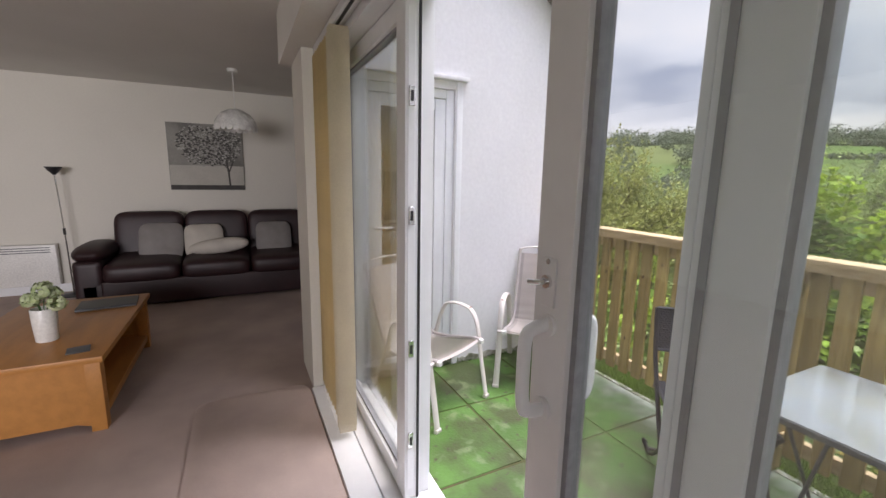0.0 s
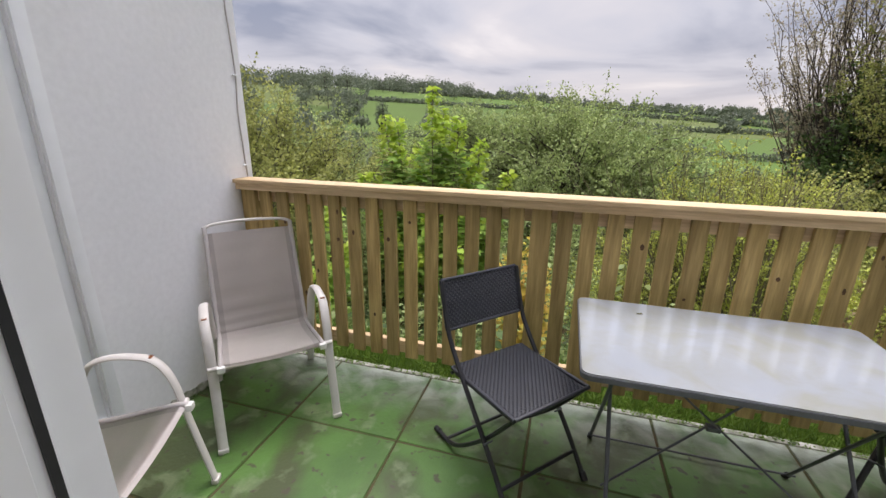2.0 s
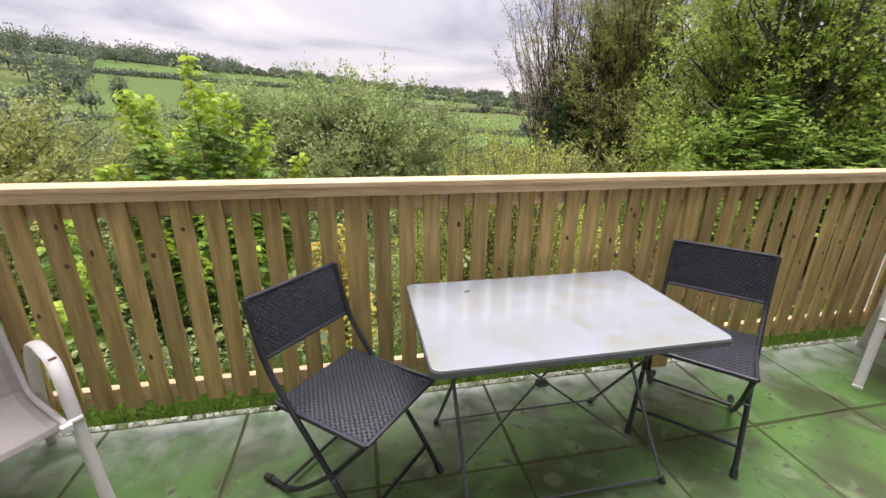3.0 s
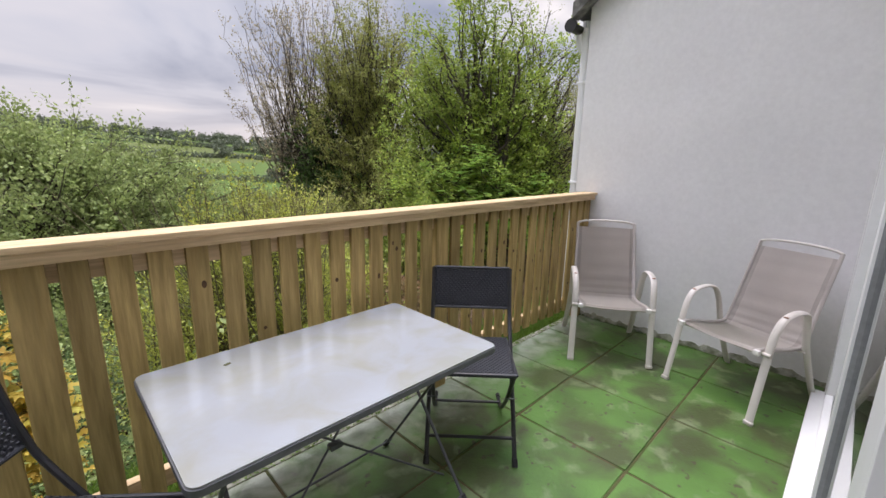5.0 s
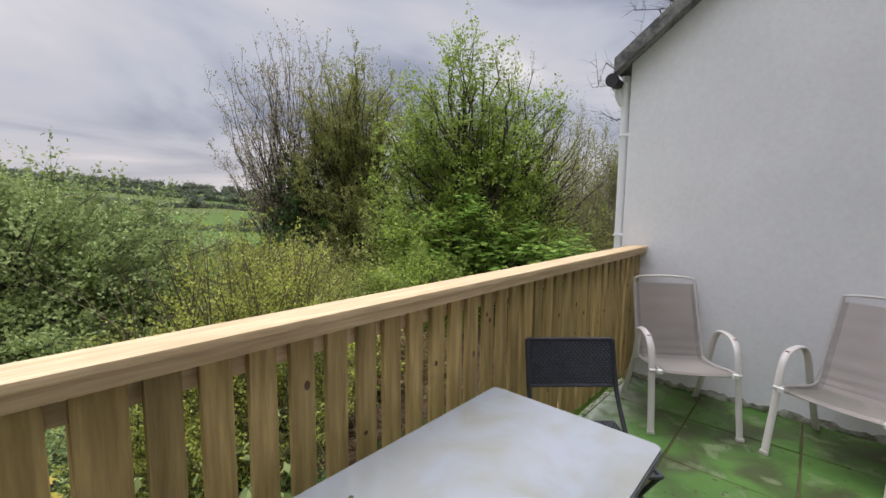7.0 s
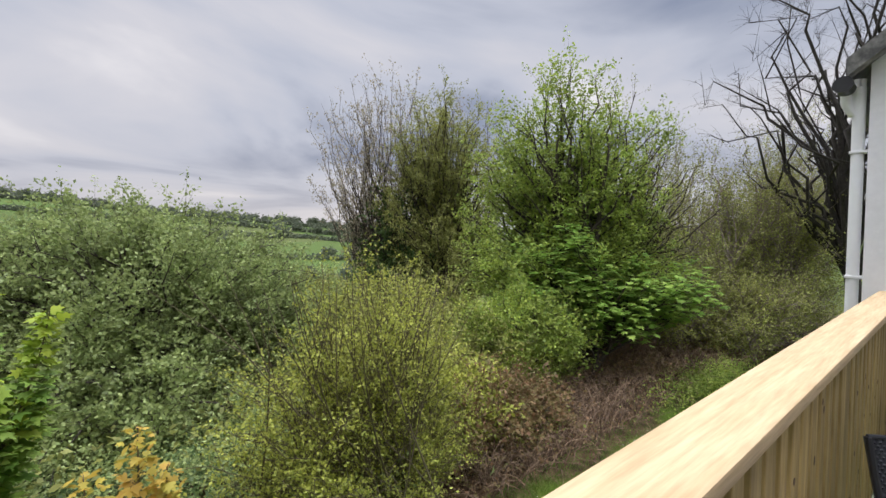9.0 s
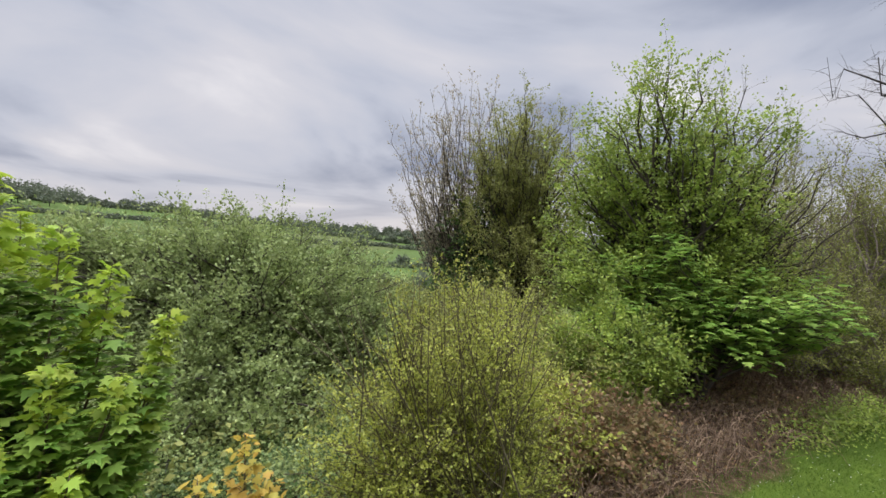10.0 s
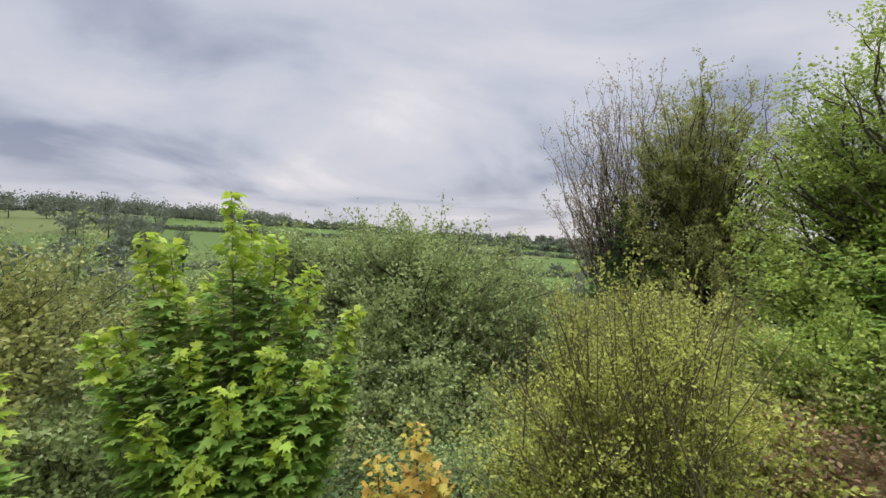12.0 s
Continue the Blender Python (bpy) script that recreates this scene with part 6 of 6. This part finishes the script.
py = rs.uniform(YD + 0.1, 0.08, n)
keep = np.sin(py * 9 + 1) * np.sin(py * 23) > -0.1
stuff("moss", leaves_mesh("moss", np.stack([px, py, 0.012 * rs.rand(n)], 1)[keep], 0.012, L_IVY, rs, up=0.5), "dark moss where the walls meet the paving", "moss")
n = 1100
px, py = rs.uniform(XL, XR, n), 0.070 + 0.03 * rs.rand(n)
stuff("edge_weeds", leaves_mesh("edge_weeds", np.stack([px, py, 0.0 + 0.006 * rs.rand(n)], 1), 0.016, GRASSB, rs, up=0.6), "tiny weeds along the paving's edge", "weeds")
# heap of dead bramble and cut branches beside the lawn
curves = []
for k in range(4200):
    x, y = rs.uniform(4.2, 19), rs.uniform(3.9, 7.8)
    z = gz1(x, y)
    th, L = rs.uniform(0, 6.28), rs.uniform(0.35, 1.3)
    dv = np.array([math.cos(th) * L, math.sin(th) * L * 0.7, 0])
    h = rs.uniform(0.05, 0.75)
    a = np.array([x, y, z - 0.02])
    curves.append((bez(a, a + dv * 0.5 + [0, 0, h * 1.6], a + dv + [0, 0, rs.uniform(-0.02, 0.25)], 6), rs.uniform(0.004, 0.011), 0.002))
stuff("dead_branches", tubes_mesh("dead_branches", curves, DEAD, 4), "heap of dead brown brambles and cut twigs", "brushwood")
n = 14000
px, py = rs.uniform(3.8, 16, n), 4.0 + 3.2 * rs.rand(n)
stuff("bramble_leaves", leaves_mesh("bramble_leaves", np.stack([px, py, ground_z(px, py) + 0.6 * rs.rand(n) ** 2 * np.clip(np.sin(px * 1.3) + 0.6, 0, 1.5)], 1), 0.07, L_BRONZE, rs, up=0.4), "bronze and red bramble leaves", "undergrowth")
n = 5000
px, py = np.concatenate([rs.normal(12.5, 1.3, n), rs.normal(6.6, 0.25, n // 14)]), np.concatenate([rs.normal(3.9, 0.3, n), rs.normal(4.9, 0.25, n // 14)])
stuff("nettles", leaves_mesh("nettles", np.stack([px, py, ground_z(px, py) + 0.45 * rs.rand(len(px))], 1), 0.07, L_GREEN, rs, up=0.5), "green nettles at the lawn's edge", "nettles")
n = 70000
az, d = np.radians(rs.uniform(-65, 46, n)), 6.5 + 40 * rs.rand(n) ** 0.8
px, py = d * np.sin(az), d * np.cos(az)
keep = py > 4.3
px, py = px[keep], py[keep]
stuff("slope_scrub", leaves_mesh("slope_scrub", np.stack([px, py, ground_z(px, py) + 0.9 * rs.rand(len(px)) ** 1.4], 1), 0.14, L_OLIVE, rs, up=0.45), "rough scrub covering the slope", "undergrowth")

# ---------------------------------------------------------------- far hedges and woods
def clump_line(pts, width, height, per_m, size, mat, name, label, gaps=0.0):
    pos = []
    for (x0, y0), (x1, y1) in zip(pts, pts[1:]):
        L = math.hypot(x1 - x0, y1 - y0)
        n = int(L * per_m)
        t = rs.rand(n)
        w = rs.normal(0, width * 0.4, n)
        x, y = x0 + (x1 - x0) * t + w, y0 + (y1 - y0) * t + rs.normal(0, width * 0.4, n)
        hv = height * (0.9 + 0.2 * np.sin(t * L * 0.21 + x0) * np.sin(t * L * 0.077))
        pos.append(np.stack([x, y, ground_z(x, y) + rs.rand(n) * hv], 1))
    return stuff(name, leaves_mesh(name, np.concatenate(pos), size, mat, rs, up=0.15), label, "hedge")


def arc(d, a0, a1, wob=0.0, n=9):
    return [polar(a0 + (a1 - a0) * k / n, d * (1 + wob * math.sin(k * 1.9 + d))) for k in range(n + 1)]


# hedges, ridge and field trees share the leaf colour with haze mixed in
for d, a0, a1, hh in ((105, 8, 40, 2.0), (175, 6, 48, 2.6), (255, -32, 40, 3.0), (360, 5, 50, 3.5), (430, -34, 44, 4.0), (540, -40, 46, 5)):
    clump_line(arc(d, a0, a1, 0.03), 1.6 + d * 0.006, hh, 20, 0.7 + d * 0.003, L_FAR_HAZED, "hedgerow", "dark green hedgerow between the fields")
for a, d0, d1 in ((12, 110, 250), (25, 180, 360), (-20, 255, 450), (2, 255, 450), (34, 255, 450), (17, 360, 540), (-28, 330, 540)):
    clump_line([polar(a, d0), polar(a + 1.5, (d0 + d1) / 2), polar(a + 2, d1)], 2, 3, 16, 1.1, L_FAR_HAZED, "hedgerow", "dark green hedgerow between the fields")


def far_trees(spots, name, label, mat, twiggy=False):
    pos, wood = [], []
    for x, y, h, r in spots:
        z = gz1(x, y)
        n = int(130 + 40 * rs.rand())
        c = crown_points(rs, n, [(x, y, z + h * 0.62, r, r, h * 0.40), (x + r * 0.5, y, z + h * 0.5, r * 0.7, r * 0.7, h * 0.3), (x - r * 0.5, y, z + h * 0.52, r * 0.6, r * 0.6, h * 0.3)], 0.3)
        pos.append(c)
        wood.append((np.array([(x, y, z - 0.5), (x, y, z + h * 0.35), (x + 0.2, y, z + h * 0.75)]), h * 0.03, h * 0.008))
    t = stuff(name, leaves_mesh(name, np.concatenate(pos), 2.3, mat, rs, up=0.2), label, "trees")
    tr = part_mesh(t, "trunks", tubes_mesh("trunks", wood, BARK_DARK, 5))
    return t


spots = []
for k in range(620):
    az = rs.uniform(-62, 75)
    d = rs.choice([rs.uniform(560, 700), rs.uniform(420, 520)], p=[0.86, 0.14])
    if d < 540 and -26 < az < 12:
        d = rs.uniform(580, 680)
    x, y = polar(az, d)
    big = 0.75 + 0.75 * (az < -13)
    spots.append((x, y, rs.uniform(8, 16) * big, rs.uniform(4, 7.5) * big))
far_trees(spots, "ridge_trees", "wooded skyline of trees along the far ridge", L_FAR_HAZED)
spots = []
for k in range(150):
    az = rs.uniform(-64, -27)
    x, y = polar(az, rs.uniform(60, 330))
    spots.append((x, y, rs.uniform(7, 12), rs.uniform(3.5, 6)))
for k in range(170):
    az = rs.uniform(-64, -13)
    d = rs.uniform(330, 600)
    if -27 < az and d < 480:
        continue
    x, y = polar(az, d)
    spots.append((x, y, rs.uniform(9, 17), rs.uniform(5, 9)))
for az, d, h, r in ((20.5, 170, 5, 2.6), (14, 250, 8, 4.5), (23, 255, 7, 4), (28, 260, 7, 4), (17, 360, 11, 5.5), (10, 300, 9, 5), (7, 200, 6, 4), (31, 180, 6, 4), (26, 110, 5, 3), (36, 140, 7, 5)):
    x, y = polar(az, d)
    spots.append((x, y, h, r))
far_trees(spots, "field_trees", "scattered trees standing in the hedges and fields", L_FAR_HAZED)
x, y = polar(-24.5, 240)
plant("tall_field_tree", "tall half-bare tree rising above the hedge", "tree", (x, y, gz1(x, y)), [(x, y, gz1(x, y) + 15, 4, 4, 8)], L_FAR_HAZED, BARK_DARK, 0.7, 70, 8, 4, 77, trunk=0.5, twig_len=2.0)

# ---------------------------------------------------------------- paving slabs, one by one
JX = [XL] + [0.6 * k for k in range(-1, 7)] + [XR]
JX = [x for x in JX if XL <= x <= XR]
JY = [YD, -1.066, -0.466, 0.074]
rng = random.Random(9)
for i in range(len(JX) - 1):
    for j in range(3):
        w, h = JX[i + 1] - JX[i] - rng.uniform(0.010, 0.016), JY[j + 1] - JY[j] - rng.uniform(0.010, 0.016)
        ob = new("paving_slab", finish(slab(-w / 2, w / 2, -h / 2, h / 2, -0.035, 0.0, 0.003, 1), "paving_slab", PAVE))
        ob.parent = pavement
        ob.matrix_basis = pose((JX[i] + JX[i + 1]) / 2, (JY[j] + JY[j + 1]) / 2, rng.uniform(-0.003, 0.0), rng.uniform(-0.15, 0.15), rng.uniform(-0.15, 0.15), rng.uniform(-0.3, 0.3))
